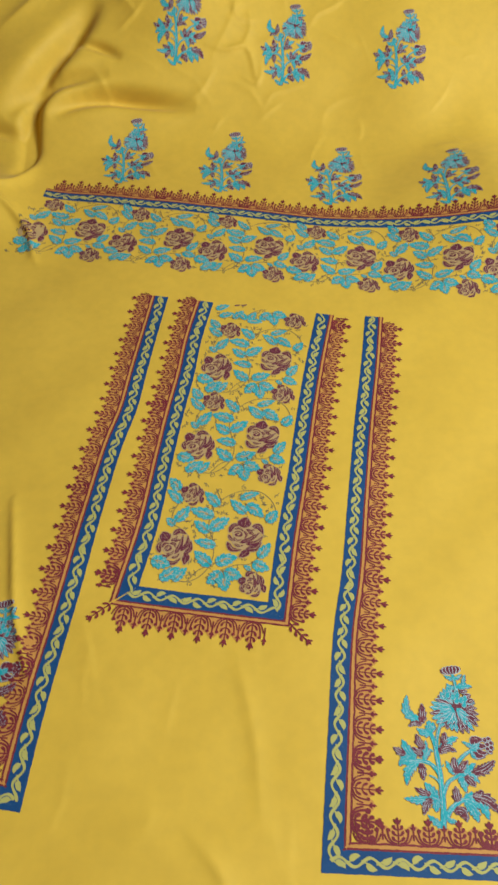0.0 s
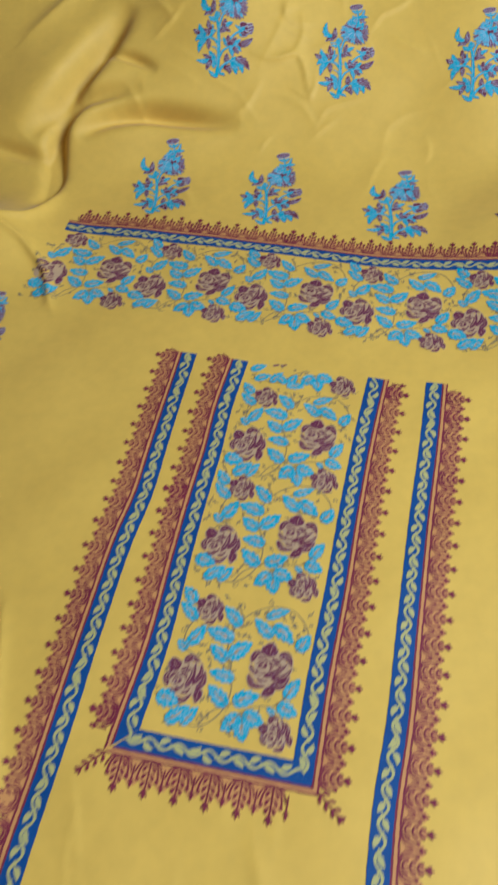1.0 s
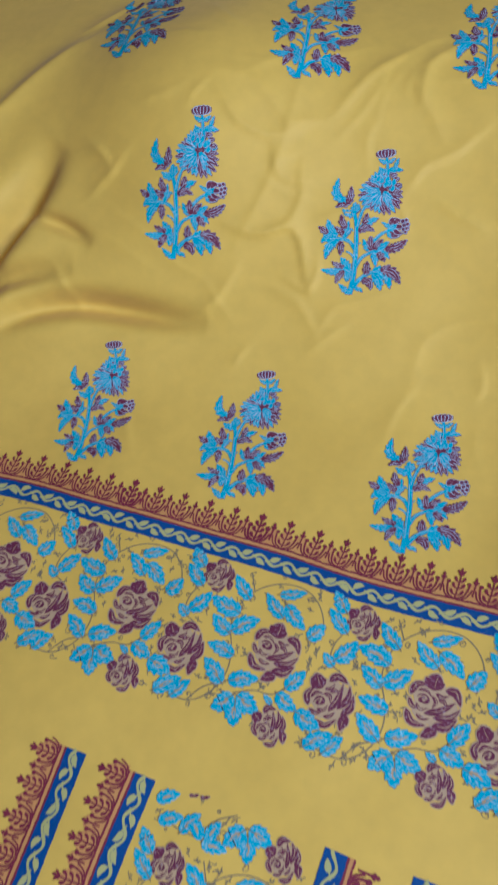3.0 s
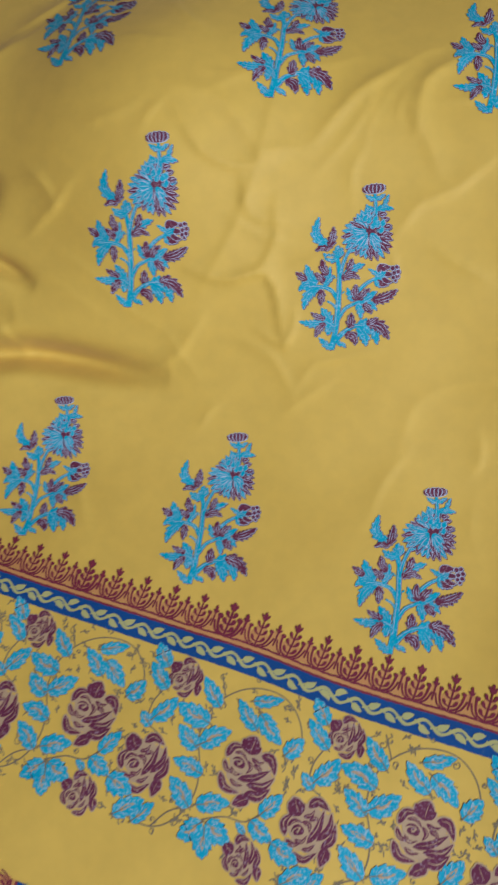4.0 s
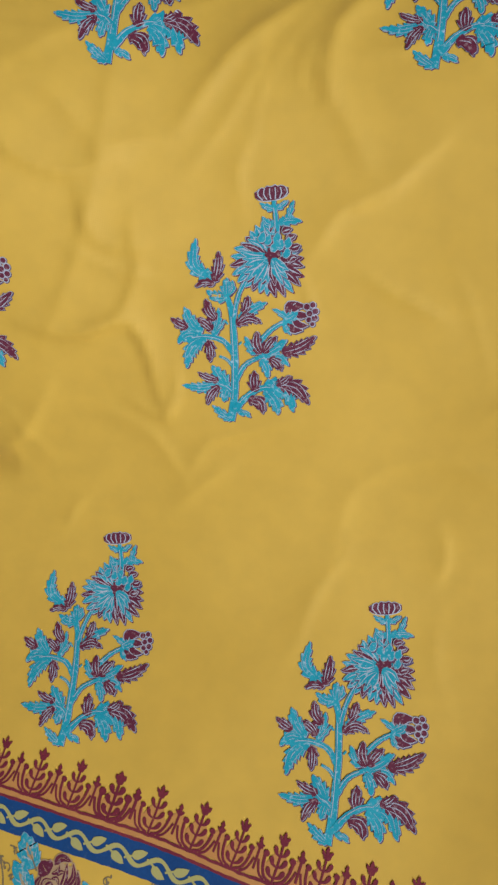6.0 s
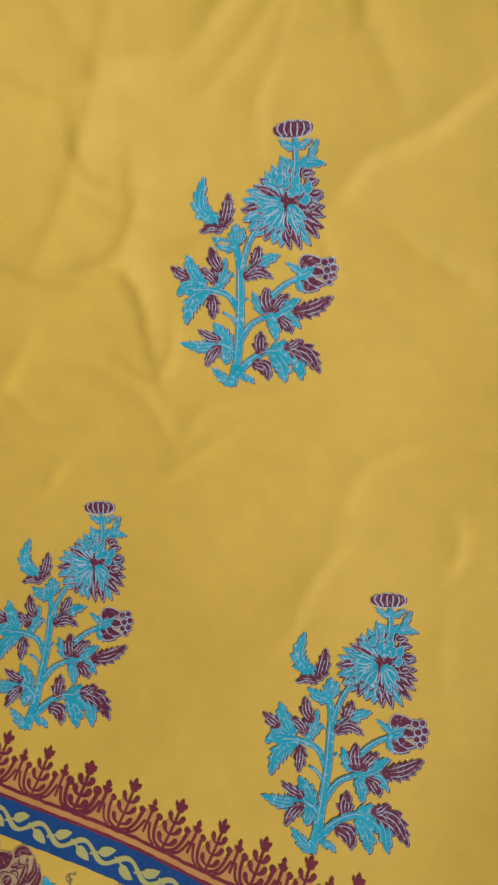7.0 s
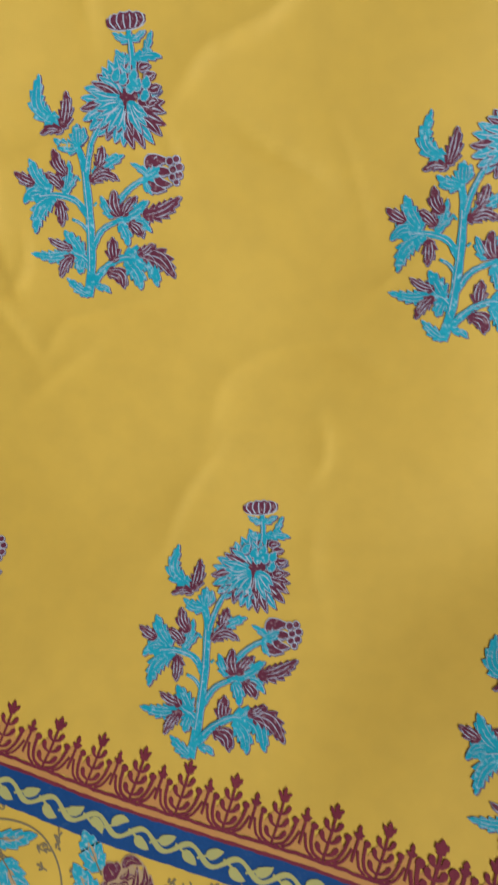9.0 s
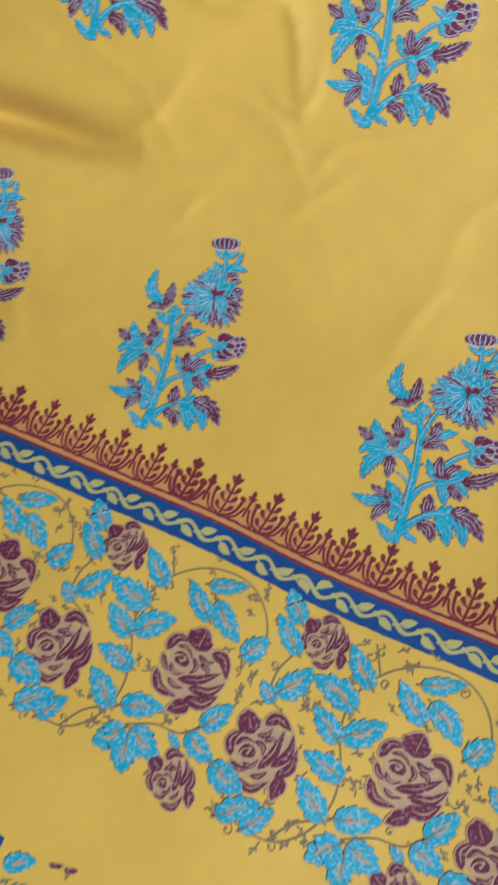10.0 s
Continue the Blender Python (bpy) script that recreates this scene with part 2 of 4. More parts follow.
def leaf_shape(a, b, width, seed=0, teeth=4, grow=0.0, bend=0.12, depth=0.5):
    """A toothed leaf from a to b."""
    rnd = random.Random(seed)
    a, b = np.array(a, float), np.array(b, float)
    d = b - a
    size = np.linalg.norm(d)
    nrm = np.array([-d[1], d[0]]) / size
    d = d / size
    n = 4 * teeth + 3
    t = np.linspace(0, 1, n)
    c = rnd.uniform(-bend, bend) * size
    line = a - d * grow + d * (size + 2 * grow) * t[:, None] + nrm * (c * np.sin(np.pi * t))[:, None]
    prof = np.sin(np.pi * np.clip(t, 0, 1) ** 0.75) ** 0.8 * width / 2
    cut = 1 - depth * ((np.arange(n) % 4) / 3.0)
    cut[:2] = 1
    return ribbon(line, prof * cut + grow, prof * np.roll(cut, rnd.randint(0, 1)) + grow)


def curved_leaf(a, m, b, width, teeth, seed=0, grow=0.0, shift=(0.0, 0.0), depth=0.42):
    """A lobed leaf from a over m to b: full in the middle, with teeth that point towards the tip."""
    rnd = random.Random(seed)
    n = 4 * teeth + 5
    line = spline([a, m, b], n) + shift
    d = np.gradient(line, axis=0)
    d /= np.linalg.norm(d, axis=1)[:, None] + 1e-9
    nrm = np.stack([-d[:, 1], d[:, 0]], 1)
    t = np.linspace(0, 1, n)
    prof = (np.sin(np.pi * t ** 0.8) ** 0.7 * (1.0 - 0.25 * t) + 0.10 * (1 - t)) * width * 0.54
    sides = []
    for hand in (1, -1):
        phase = (np.arange(n) + rnd.randint(0, 3)) % 4 / 3.0
        tooth = 1 - depth * (1 - phase) * (t > 0.12)
        out = np.maximum(prof * tooth * rnd.uniform(0.88, 1.1), 0.02 * width) + grow
        push = phase * width * 0.10 * np.sin(np.pi * t)
        sides.append(line + nrm * hand * out[:, None] + d * (push + grow * (2 * t - 1))[:, None])
    return np.concatenate(sides), [(i, i + n, i + n + 1, i + 1) for i in range(n - 1)]


MATS = {"B": turquoise, "A": leaf_blue, "M": maroon, "P": pale, "K": dusk, "N": navy, "L": lime, "O": orange, "W": wine, "T": tan, "H": wash, "V": olive}


def printed(name, layers, where, parent, label=""):
    """One printed piece: flat layers (shape, ink, lift in mm) laid on the cloth by the map where()."""
    verts, lifts, faces, inks, slots = [], [], [], [], []
    base = 0
    for (v, f), ink, lift in layers:
        verts.append(np.asarray(v, float))
        lifts.append(np.full(len(v), lift * 0.001))
        if ink not in slots:
            slots.append(ink)
        faces += [tuple(base + i for i in q) for q in f]
        inks += [slots.index(ink)] * len(f)
        base += len(v)
    uv = where(np.concatenate(verts))
    places = lay(uv[:, 0], uv[:, 1], np.concatenate(lifts))
    me = bpy.data.meshes.new(name)
    me.from_pydata(places.tolist(), [], faces)
    for k in slots:
        me.materials.append(MATS[k])
    me.polygons.foreach_set("material_index", inks)
    me.polygons.foreach_set("use_smooth", [True] * len(faces))
    me.update()
    ob = new(name, me)
    ob.parent = parent
    if label:
        ob["label"] = label
    return ob


def plain(name, bm, mat, parent=None):
    me = bpy.data.meshes.new(name)
    bm.to_mesh(me)
    bm.free()
    me.materials.append(mat)
    ob = new(name, me)
    ob.parent = parent
    return ob


def block(bm, x0, x1, y0, y1, z0, z1):
    m = Matrix.Translation(((x0 + x1) / 2, (y0 + y1) / 2, (z0 + z1) / 2)) @ Matrix.Diagonal((x1 - x0, y1 - y0, z1 - z0, 1))
    bmesh.ops.create_cube(bm, size=1, matrix=m)


# ---- the room ----
def slab(name, *box, mat=wall_mat, label="plain unseen wall, tinted tan to warm the bounced light"):
    bm = bmesh.new()
    block(bm, *box)
    return tagged(plain(name, bm, mat), label, "wall" if "wall" in name else name, kind="structure")


slab("floor", -2.3, 1.4, -2.3, 2.3, -0.62, -0.52, mat=floor_mat, label="grey tiled floor under the bed")
slab("ceiling", -2.3, 1.4, -2.3, 2.3, 2.1, 2.2, label="plain unseen ceiling, tinted tan to warm the bounced light")
slab("wall_north", -2.3, 1.4, 2.2, 2.3, -0.52, 2.1)
slab("wall_south", -2.3, 1.4, -2.3, -2.2, -0.52, 2.1)
# east wall, left open where the added side lamp stands
bm = bmesh.new()
for box in ((-2.2, 2.2, -0.52, 0.9), (-2.2, 2.2, 1.8, 2.1), (-2.2, -1.20, 0.9, 1.8), (0.0, 2.2, 0.9, 1.8)):
    block(bm, 1.3, 1.4, *box)
tagged(plain("wall_east", bm, wall_mat), "plain unseen tan wall with an opening added for the side lamp", "wall", kind="structure")
# assumed window: an unseen frame added round the side lamp
window = tagged(new("assumed_window"), "unseen white frame, added round the side lamp", "window", kind="structure")
for x0, x1, z0, z1 in ((-1.197, -0.003, 0.903, 0.94), (-1.197, -0.003, 1.76, 1.797), (-1.197, -1.16, 0.94, 1.76), (-0.04, -0.003, 0.94, 1.76)):
    bm = bmesh.new()
    block(bm, 1.355, 1.395, x0, x1, z0, z1)
    plain("assumed_window_frame", bm, frame_mat, window)
slab("wall_west", -2.3, -2.2, -2.2, 2.2, -0.52, 2.1)

# the bed, with a raised head end
bed = tagged(new("bed"), "low bed with a pale grey sheet and a raised head end", "bed")
bed.location = (0, 0, -0.52)
us, ys = np.linspace(-0.95, 0.95, 120), np.linspace(-1.15, 1.05, 140)
gu, gy = np.meshgrid(us, ys)
top_v = np.stack([gu, gy, bent(gy) - 0.0035 - 1.25 * dent(gu, np.interp(gy, TABLE_Y, TABLE_S))], -1).reshape(-1, 3)
low_v = top_v.copy()
low_v[:, 2] = -0.40
nu, ny = len(us), len(ys)
ft = [(j * nu + i, j * nu + i + 1, (j + 1) * nu + i + 1, (j + 1) * nu + i) for j in range(ny - 1) for i in range(nu - 1)]
off = nu * ny
ring = [i for i in range(nu)] + [j * nu + nu - 1 for j in range(1, ny)] + [(ny - 1) * nu + i for i in range(nu - 2, -1, -1)] + [j * nu for j in range(ny - 2, 0, -1)]
fs = [(ring[(k + 1) % len(ring)], ring[k], ring[k] + off, ring[(k + 1) % len(ring)] + off) for k in range(len(ring))]
me = bpy.data.meshes.new("mattress")
me.from_pydata(np.concatenate([top_v, low_v]).tolist(), [], ft + fs + [tuple(i + off for i in reversed(q)) for q in ft])
me.materials.append(sheet_mat)
mattress = new("mattress", me)
mattress.parent = bed
mattress.location = (0, 0, 0.52)
bm = bmesh.new()
block(bm, -0.93, 0.93, -1.13, 1.03, 0.0, 0.1195)
plain("bed_base", bm, floor_mat, bed)

# ---- the printed cloth ----
fabric = tagged(new("printed_fabric"), "yellow cotton dress fabric with block-printed flowers, spread on a bed", "fabric")
STEP = 0.0025
us, sv = np.arange(-0.80, 0.4575, STEP), np.arange(-1.0, 0.80, STEP)
gu, gs = np.meshgrid(us, sv)
edge_u = gu + (gu > 0.445) * 0.0015 * np.sin(40 * gs)
nu, ny = len(us), len(sv)
top_v = lay(edge_u, gs).reshape(-1, 3)
jj, ii = np.meshgrid(np.arange(ny - 1), np.arange(nu - 1), indexing="ij")
q = (jj * nu + ii).reshape(-1)
faces = np.stack([q, q + 1, q + nu + 1, q + nu], 1)
ring = np.concatenate([np.arange(nu), np.arange(1, ny) * nu + nu - 1, (ny - 1) * nu + np.arange(nu - 2, -1, -1), np.arange(ny - 2, 0, -1) * nu])
rim = top_v[ring] - (0, 0, 0.0012)
r = np.arange(len(ring))
rn = (r + 1) % len(ring)
skirt = np.stack([ring[rn], ring[r], len(top_v) + r, len(top_v) + rn], 1)
me = bpy.data.meshes.new("cloth")
me.from_pydata(np.concatenate([top_v, rim]).tolist(), [], np.concatenate([faces, skirt]).tolist())
me.materials.append(yellow)
me.polygons.foreach_set("use_smooth", [True] * len(me.polygons))
cloth = new("cloth", me)
cloth.parent = fabric

# ---- flower sprigs: local millimetres from the foot of the stem ----
# leaves: foot, middle, tip, width
BLUE_LOW = [
    (-0.3, 0.6, -5.3, 4.1, -9.8, 8.2, 5.3),
    (2.8, 4.3, 6.3, 4.2, 9.3, 2.1, 3.9),
    (-1.7, 17.8, -5.6, 23.4, -8.4, 28.9, 8.2),
    (-5.2, 19.5, -14.0, 17.7, -24.1, 19.0, 6.5),
    (-1.7, 17.4, -3.3, 13.1, -3.9, 10.2, 6.3),
    (16.9, 18.8, 26.8, 16.6, 31.0, 5.0, 9.6),
    (17.1, 16.2, 21.9, 9.9, 23.1, 3.5, 8.7),
    (18.9, 16.9, 22.2, 19.1, 23.5, 21.9, 3.4),
    (16.4, 33.1, 22.9, 36.8, 28.8, 41.2, 7.0),
    (19.7, 33.1, 25.4, 32.3, 29.2, 28.3, 5.5),
    (16.1, 31.9, 18.2, 27.3, 18.8, 22.5, 6.0),
    (13.1, 34.2, 10.4, 39.2, 8.6, 43.0, 5.1),
]
BLUE_MID = [
    (-13.5, 44.6, -20.6, 45.0, -24.7, 40.3, 6.5),
    (-12.8, 44.7, -17.9, 50.8, -20.1, 58.0, 7.5),
    (-11.0, 43.1, -18.1, 37.5, -21.5, 27.8, 8.4),
    (-6.9, 43.7, -4.6, 50.9, -3.6, 57.1, 4.3),
    (-6.6, 44.6, -2.7, 48.9, -0.8, 51.4, 2.9),
    (6.1, 51.4, 11.9, 55.9, 19.7, 59.3, 7.0),
    (30.4, 50.5, 25.8, 54.1, 22.3, 56.1, 3.4),
    (27.5, 50.6, 32.1, 52.6, 34.2, 54.5, 6.0),
    (27.6, 49.7, 28.6, 46.6, 30.5, 43.7, 3.4),
]
BLUE_TOP = [
    (-5.5, 70.9, -14.0, 77.3, -12.6, 89.6, 7.5),
    (1.2, 62.5, -4.2, 62.7, -8.6, 65.7, 6.3),
    (1.2, 62.5, 0.9, 67.2, 1.3, 71.3, 6.0),
    (2.5, 63.6, 3.9, 66.6, 3.8, 70.0, 3.4),
    (25.0, 101.4, 21.0, 102.4, 17.8, 104.1, 3.4),
    (25.0, 101.4, 28.2, 103.0, 30.7, 105.0, 3.1),
    (26.0, 95.1, 31.2, 96.2, 36.8, 95.6, 4.8),
    (30.2, 96.5, 31.8, 100.7, 33.3, 104.8, 3.1),
    (24.6, 94.9, 21.2, 95.0, 18.8, 98.2, 4.1),
]
MAROON_LOW = [
    (-5.6, 21.2, -11.0, 22.6, -15.9, 25.5, 5.5),
    (-5.6, 18.5, -9.4, 14.8, -12.7, 8.8, 5.5),
    (20.0, 32.4, 23.8, 29.4, 25.7, 25.9, 6.0),
    (26.1, 35.0, 34.5, 37.1, 42.7, 42.7, 8.0),
    (12.1, 15.0, 11.8, 20.9, 12.4, 26.1, 6.5),
    (8.4, 11.0, 14.3, 9.7, 15.5, 3.9, 8.0),
    (23.3, 19.2, 32.2, 17.2, 38.6, 8.9, 9.6),
    (22.9, 18.3, 27.3, 20.6, 29.9, 23.4, 5.3),
]
MAROON_HIGH = [
    (-19.0, 48.1, -22.9, 49.9, -27.1, 52.8, 6.0),
    (-7.2, 46.4, -10.8, 50.1, -14.6, 52.4, 5.1),
    (-4.9, 51.4, -8.5, 56.0, -9.2, 61.8, 6.0),
    (-9.6, 41.5, -9.2, 35.8, -9.6, 30.7, 5.5),
    (-4.6, 69.6, -3.0, 75.3, -2.2, 83.5, 6.0),
    (-4.8, 68.8, -9.7, 69.6, -14.2, 67.6, 4.6),
    (8.7, 54.1, 10.0, 58.0, 11.2, 62.8, 6.0),
    (4.5, 48.9, 10.8, 52.0, 16.8, 49.6, 5.8),
    (16.3, 34.6, 14.2, 39.3, 14.6, 45.4, 7.2),
    (17.2, 34.7, 20.3, 39.6, 24.0, 43.1, 5.5),
]
STEMS = [
    ([(-0.7, 0.1), (1.5, 12.1), (2.5, 25.1), (3.0, 35.3), (2.9, 47.8), (2.6, 55.8), (0.5, 63.8)], 1.90),
    ([(3.0, 46.6), (4.2, 56.0), (8.2, 66.7), (15.6, 77.2)], 1.15),
    ([(2.9, 21.2), (7.9, 29.0), (16.4, 33.5)], 1.25),
    ([(14.9, 39.8), (22.0, 46.7), (30.3, 51.2)], 1.20),
    ([(2.7, 34.1), (-2.3, 41.1), (-9.3, 43.3), (-22.2, 42.0)], 1.40),
    ([(2.2, 27.7), (-1.3, 31.9), (-4.6, 33.5)], 0.80),
    ([(2.0, 14.4), (-2.0, 18.2), (-6.1, 19.3)], 1.15),
    ([(1.5, 5.6), (7.7, 12.6), (17.9, 17.6), (25.4, 16.5)], 1.60),
    ([(24.6, 87.3), (25.0, 95.4), (24.2, 105.0)], 1.25),
]


def sprig(foot, top, seed):
    """A printed flower sprig whose stem stands at foot and whose head reaches top."""
    foot, top = np.array(foot), np.array(top)
    rnd = random.Random(seed)
    d, c = top - foot, np.array((23.6, 111.5))
    turn = math.atan2(d[1], d[0]) - math.atan2(c[1], c[0])
    k = np.linalg.norm(d) / np.linalg.norm(c)
    m = k * np.array(((math.cos(turn), -math.sin(turn)), (math.sin(turn), math.cos(turn))))

    def where(v):
        return foot + v @ m.T

    layers = []
    for k, (line, w) in enumerate(STEMS):
        n = 18
        p = spline(line, n)
        wave = 1 + 0.10 * np.sin(np.arange(n) * 1.9 + k + seed)
        taper = np.linspace(1.0, 0.70, n) * w * wave
        z = 0.02 * k
        layers += [(ribbon(p + (0.45, -0.35), taper), "K", 0.22), (ribbon(p, taper + 0.14), "P", 0.30), (ribbon(p, taper), "B", 0.46 + z)]
        layers.append((ribbon(p[3:-3] + (-0.35 * w, 0.1), 0.10 + 0.10 * np.abs(np.sin(np.arange(n - 6) * 1.3 + seed))), "P", 0.62 + z))
    # thorns on the main stem
    for x, y, q in ((0.6, 16.0, -1), (4.2, 39.0, 1), (1.6, 49.0, -1)):
        layers.append((leaf_shape((x + q, y), (x + 2.6 * q, y + 1.8), 1.5, 1, 1, 0.0), "B", 0.5))
    body = printed("flower_sprig", layers, where, fabric, "turquoise and maroon block-printed flower sprig on yellow cotton")
    for zone, (rows, ink) in enumerate(((BLUE_LOW, "B"), (BLUE_MID, "B"), (BLUE_TOP, "B"), (MAROON_LOW, "M"), (MAROON_HIGH, "M"))):
        for i, (ax, ay, mx, my, bx, by, w) in enumerate(rows):
            a, mid, b = np.array((ax, ay)), np.array((mx, my)), np.array((bx, by))
            size = np.linalg.norm(b - a)
            teeth = 1 if size < 7 else (2 if size < 12 else (3 if size < 18 else 5))
            lift = 0.10 if ink == "M" else 0.004 * i
            key = 40 * zone + i
            w = w * rnd.uniform(0.98, 1.08)
            shade = (0.42 + rnd.uniform(-0.1, 0.15), -0.36)
            ls = [(curved_leaf(a, mid, b, w, teeth, key, 0.22, shade), "K", 0.22 + lift),
                  (curved_leaf(a, mid, b, w, teeth, key, 0.16), "P", 0.32 + lift), (curved_leaf(a, mid, b, w, teeth, key), ink, 0.50 + lift)]
            # pale veins, broken and uneven
            spine = spline([a, mid, b], 12)
            d = np.gradient(spine, axis=0)
            nrm = np.stack([-d[:, 1], d[:, 0]], 1) / (np.linalg.norm(d, axis=1)[:, None] + 1e-9)
            for side in (-0.24, 0.0, 0.24) if w > 5 else (0.0, 0.2):
                lo, hi = rnd.randint(1, 3), rnd.randint(8, 11)
                q = (spine + nrm * side * w * np.sin(np.linspace(0.3, 2.9, 12))[:, None])[lo:hi]
                thick = (0.10 if ink == "B" else 0.17) * np.sin(np.linspace(0.2, 2.9, len(q))) * (0.6 + 0.8 * np.abs(np.sin(np.arange(len(q)) * 2.1 + rnd.uniform(0, 6))))
                ls.append((ribbon(q, thick), "P", 0.64 + lift))
            printed("leaf", ls, where, body)
    # the large head seen from the side: long rays below, short scales above, a maroon heart between
    c = np.array((20.6, 79.6))
    ls = []

    def petal(foot_, tip, w, ink, z, key, veins=1):
        foot_, tip = np.array(foot_, float), np.array(tip, float)
        d = tip - foot_
        nrm = np.array((-d[1], d[0])) / np.linalg.norm(d)
        mid = (foot_ + tip) / 2 + nrm * rnd.uniform(-0.8, 0.8)
        out = [(curved_leaf(foot_, mid, tip, w, 1, key, 0.22, (0.5, -0.5), 0.2), "K" if key % 2 else "M", 0.36 + z),
               (curved_leaf(foot_, mid, tip, w, 1, key, 0.16, depth=0.2), "P", 0.42 + z), (curved_leaf(foot_, mid, tip, w - 0.3, 1, key, depth=0.2), ink, 0.48 + z)]
        for v in range(veins):
            q = spline([foot_ + d * 0.2, mid + nrm * rnd.uniform(-0.5, 0.5), tip - d * 0.12], 8)
            out.append((ribbon(q, np.array((0.04, 0.16, 0.28, 0.24, 0.3, 0.2, 0.12, 0.03)) * rnd.uniform(0.7, 1.2)), "P", 0.54 + z))
        return out

    # the outer rays, going round from the upper side
    for i in range(24):
        ang = math.radians(70 + i * 13.2)
        far = (17.2 + 0.8 * math.cos(ang)) * (1 + 0.09 * math.sin(7 * i + 1)) * (0.9 if math.sin(ang) > 0.5 else 1.0)
        u = np.array((math.cos(ang), math.sin(ang)))
        ls += petal(c + u * 6.0, c + u * far * (1.0, 1.04), 4.8, "M" if i % 4 == 1 or i in (16, 19, 20, 22) else "B", 0.012 * i, i)
    for i in range(18):
        ang = math.radians(75 + i * 15.0)
        u = np.array((math.cos(ang), math.sin(ang)))
        far = 12.6 * (1 + 0.12 * math.sin(5 * i + 2))
        ls += petal(c + u * 1.0 + (1.5, 0.5), c + u * far, 4.2, "M" if i in (5, 14) else "B", 0.34 + 0.012 * i, 60 + i)
    ls.append((blob(c + (2.5, 1.5), 3.4 + 0.6 * np.cos(np.arange(20) * 1.9)), "M", 0.98))
    h = c + (5.4, 2.4)
    for i, (x, y, tx, ty) in enumerate(((-2.5, 4.5, 0.4, -2.0), (0.4, 2.6, 4.6, -2.8), (2.6, -0.6, 6.4, -2.0), (-3.6, 7.4, -0.6, 2.4))):
        ls.append((curved_leaf(h + (x, y), h + ((x + tx) / 2 + 0.8, (y + ty) / 2), h + (tx, ty), 3.4, 2, i), "M", 1.02 + 0.01 * i))
    # short overlapping scales round the upper side
    for i, (x, y) in enumerate(((0.6, 8.4), (4.2, 9.4), (2.6, 5.6), (6.4, 6.0), (8.4, 2.6), (-2.8, 9.8), (9.4, 7.0))):
        tip = c + np.array((x, y)) + np.array((0.9, 2.2)) + (0.3 * (i % 3), 0)
        ls += petal(c + (x, y) - (0.6, 2.4), tip, 3.7, "B", 0.66 + 0.015 * i, 90 + i, 0)
    for i, (x, y) in enumerate(((11.5, 9.5), (13.4, 5.0), (12.2, -0.5), (9.6, 12.4))):
        ls += petal(c + (x - 2.5, y - 0.8), c + (x + 2.2, y + 0.6), 3.6, "M", 0.60 + 0.015 * i, 110 + i, 1)
    printed("blossom", ls, where, body, "large turquoise daisy head with maroon heart")
    # the side bud with its knobbly crown
    ls = []
    for i, (x0, y0, x1, y1, x2, y2, w) in enumerate(((29.4, 53.4, 30.6, 57.6, 35.4, 58.6, 4.0), (31.6, 54.6, 34.0, 57.0, 38.4, 57.0, 3.6),
                                                     (29.0, 49.8, 31.6, 46.4, 36.4, 45.6, 4.0), (32.0, 50.8, 34.8, 48.2, 39.0, 47.8, 3.6), (33.0, 53.0, 36.0, 52.8, 39.0, 52.4, 4.0))):
        a, mid, b = np.array((x0, y0)), np.array((x1, y1)), np.array((x2, y2))
        ls += [(curved_leaf(a, mid, b, w, 1, i, 0.3, (0.4, -0.4), 0.1), "K", 0.24 + 0.02 * i), (curved_leaf(a, mid, b, w, 1, i, 0.2, depth=0.1), "P", 0.30 + 0.02 * i),
               (curved_leaf(a, mid, b, w - 0.5, 1, i, depth=0.1), "M", 0.38 + 0.02 * i)]
    for i, (x, y, r) in enumerate(((38.6, 56.8, 1.9), (41.4, 57.6, 1.7), (42.6, 54.6, 1.8), (39.8, 53.6, 1.8), (42.2, 51.4, 1.8), (39.4, 50.6, 1.7), (41.0, 48.6, 1.5))):
        ls += [(blob((x + 0.3, y - 0.3), np.full(10, r + 0.1)), "K", 0.46), (blob((x, y), np.full(10, r)), "P", 0.52 + 0.006 * i), (blob((x + 0.1, y), np.full(10, r - 0.42)), "M", 0.62 + 0.006 * i)]
    printed("bud", ls, where, body, "maroon berry-like bud")
    # the crown on top
    cup = (1 - np.linspace(-0.96, 0.96, 14) ** 2) ** 0.42
    mid = spline([(15.6, 107.6), (24.0, 108.8), (31.2, 109.4)], 14)
    ls = [(ribbon(mid, cup * (2.9 + 0.4 * np.cos(np.arange(14) * 2.4)), cup * 4.0), "P", 0.34), (ribbon(mid[0:14], cup * (2.5 + 0.4 * np.cos(np.arange(14) * 2.4)), cup * 3.5), "M", 0.48)]
    for i in range(6):
        x = 17.4 + 2.4 * i
        ls.append((ribbon(spline([(x + 0.3, 110.2 + 0.14 * i), (x - 0.5 + 0.4 * i - 0.06 * i, 108.0 + 0.14 * i), (x + 1.8 - 0.5 * i, 105.4 + 0.14 * i)], 5), 0.26), "P", 0.62))
    printed("flower_crown", ls, where, body, "maroon striped thistle crown")
    return body


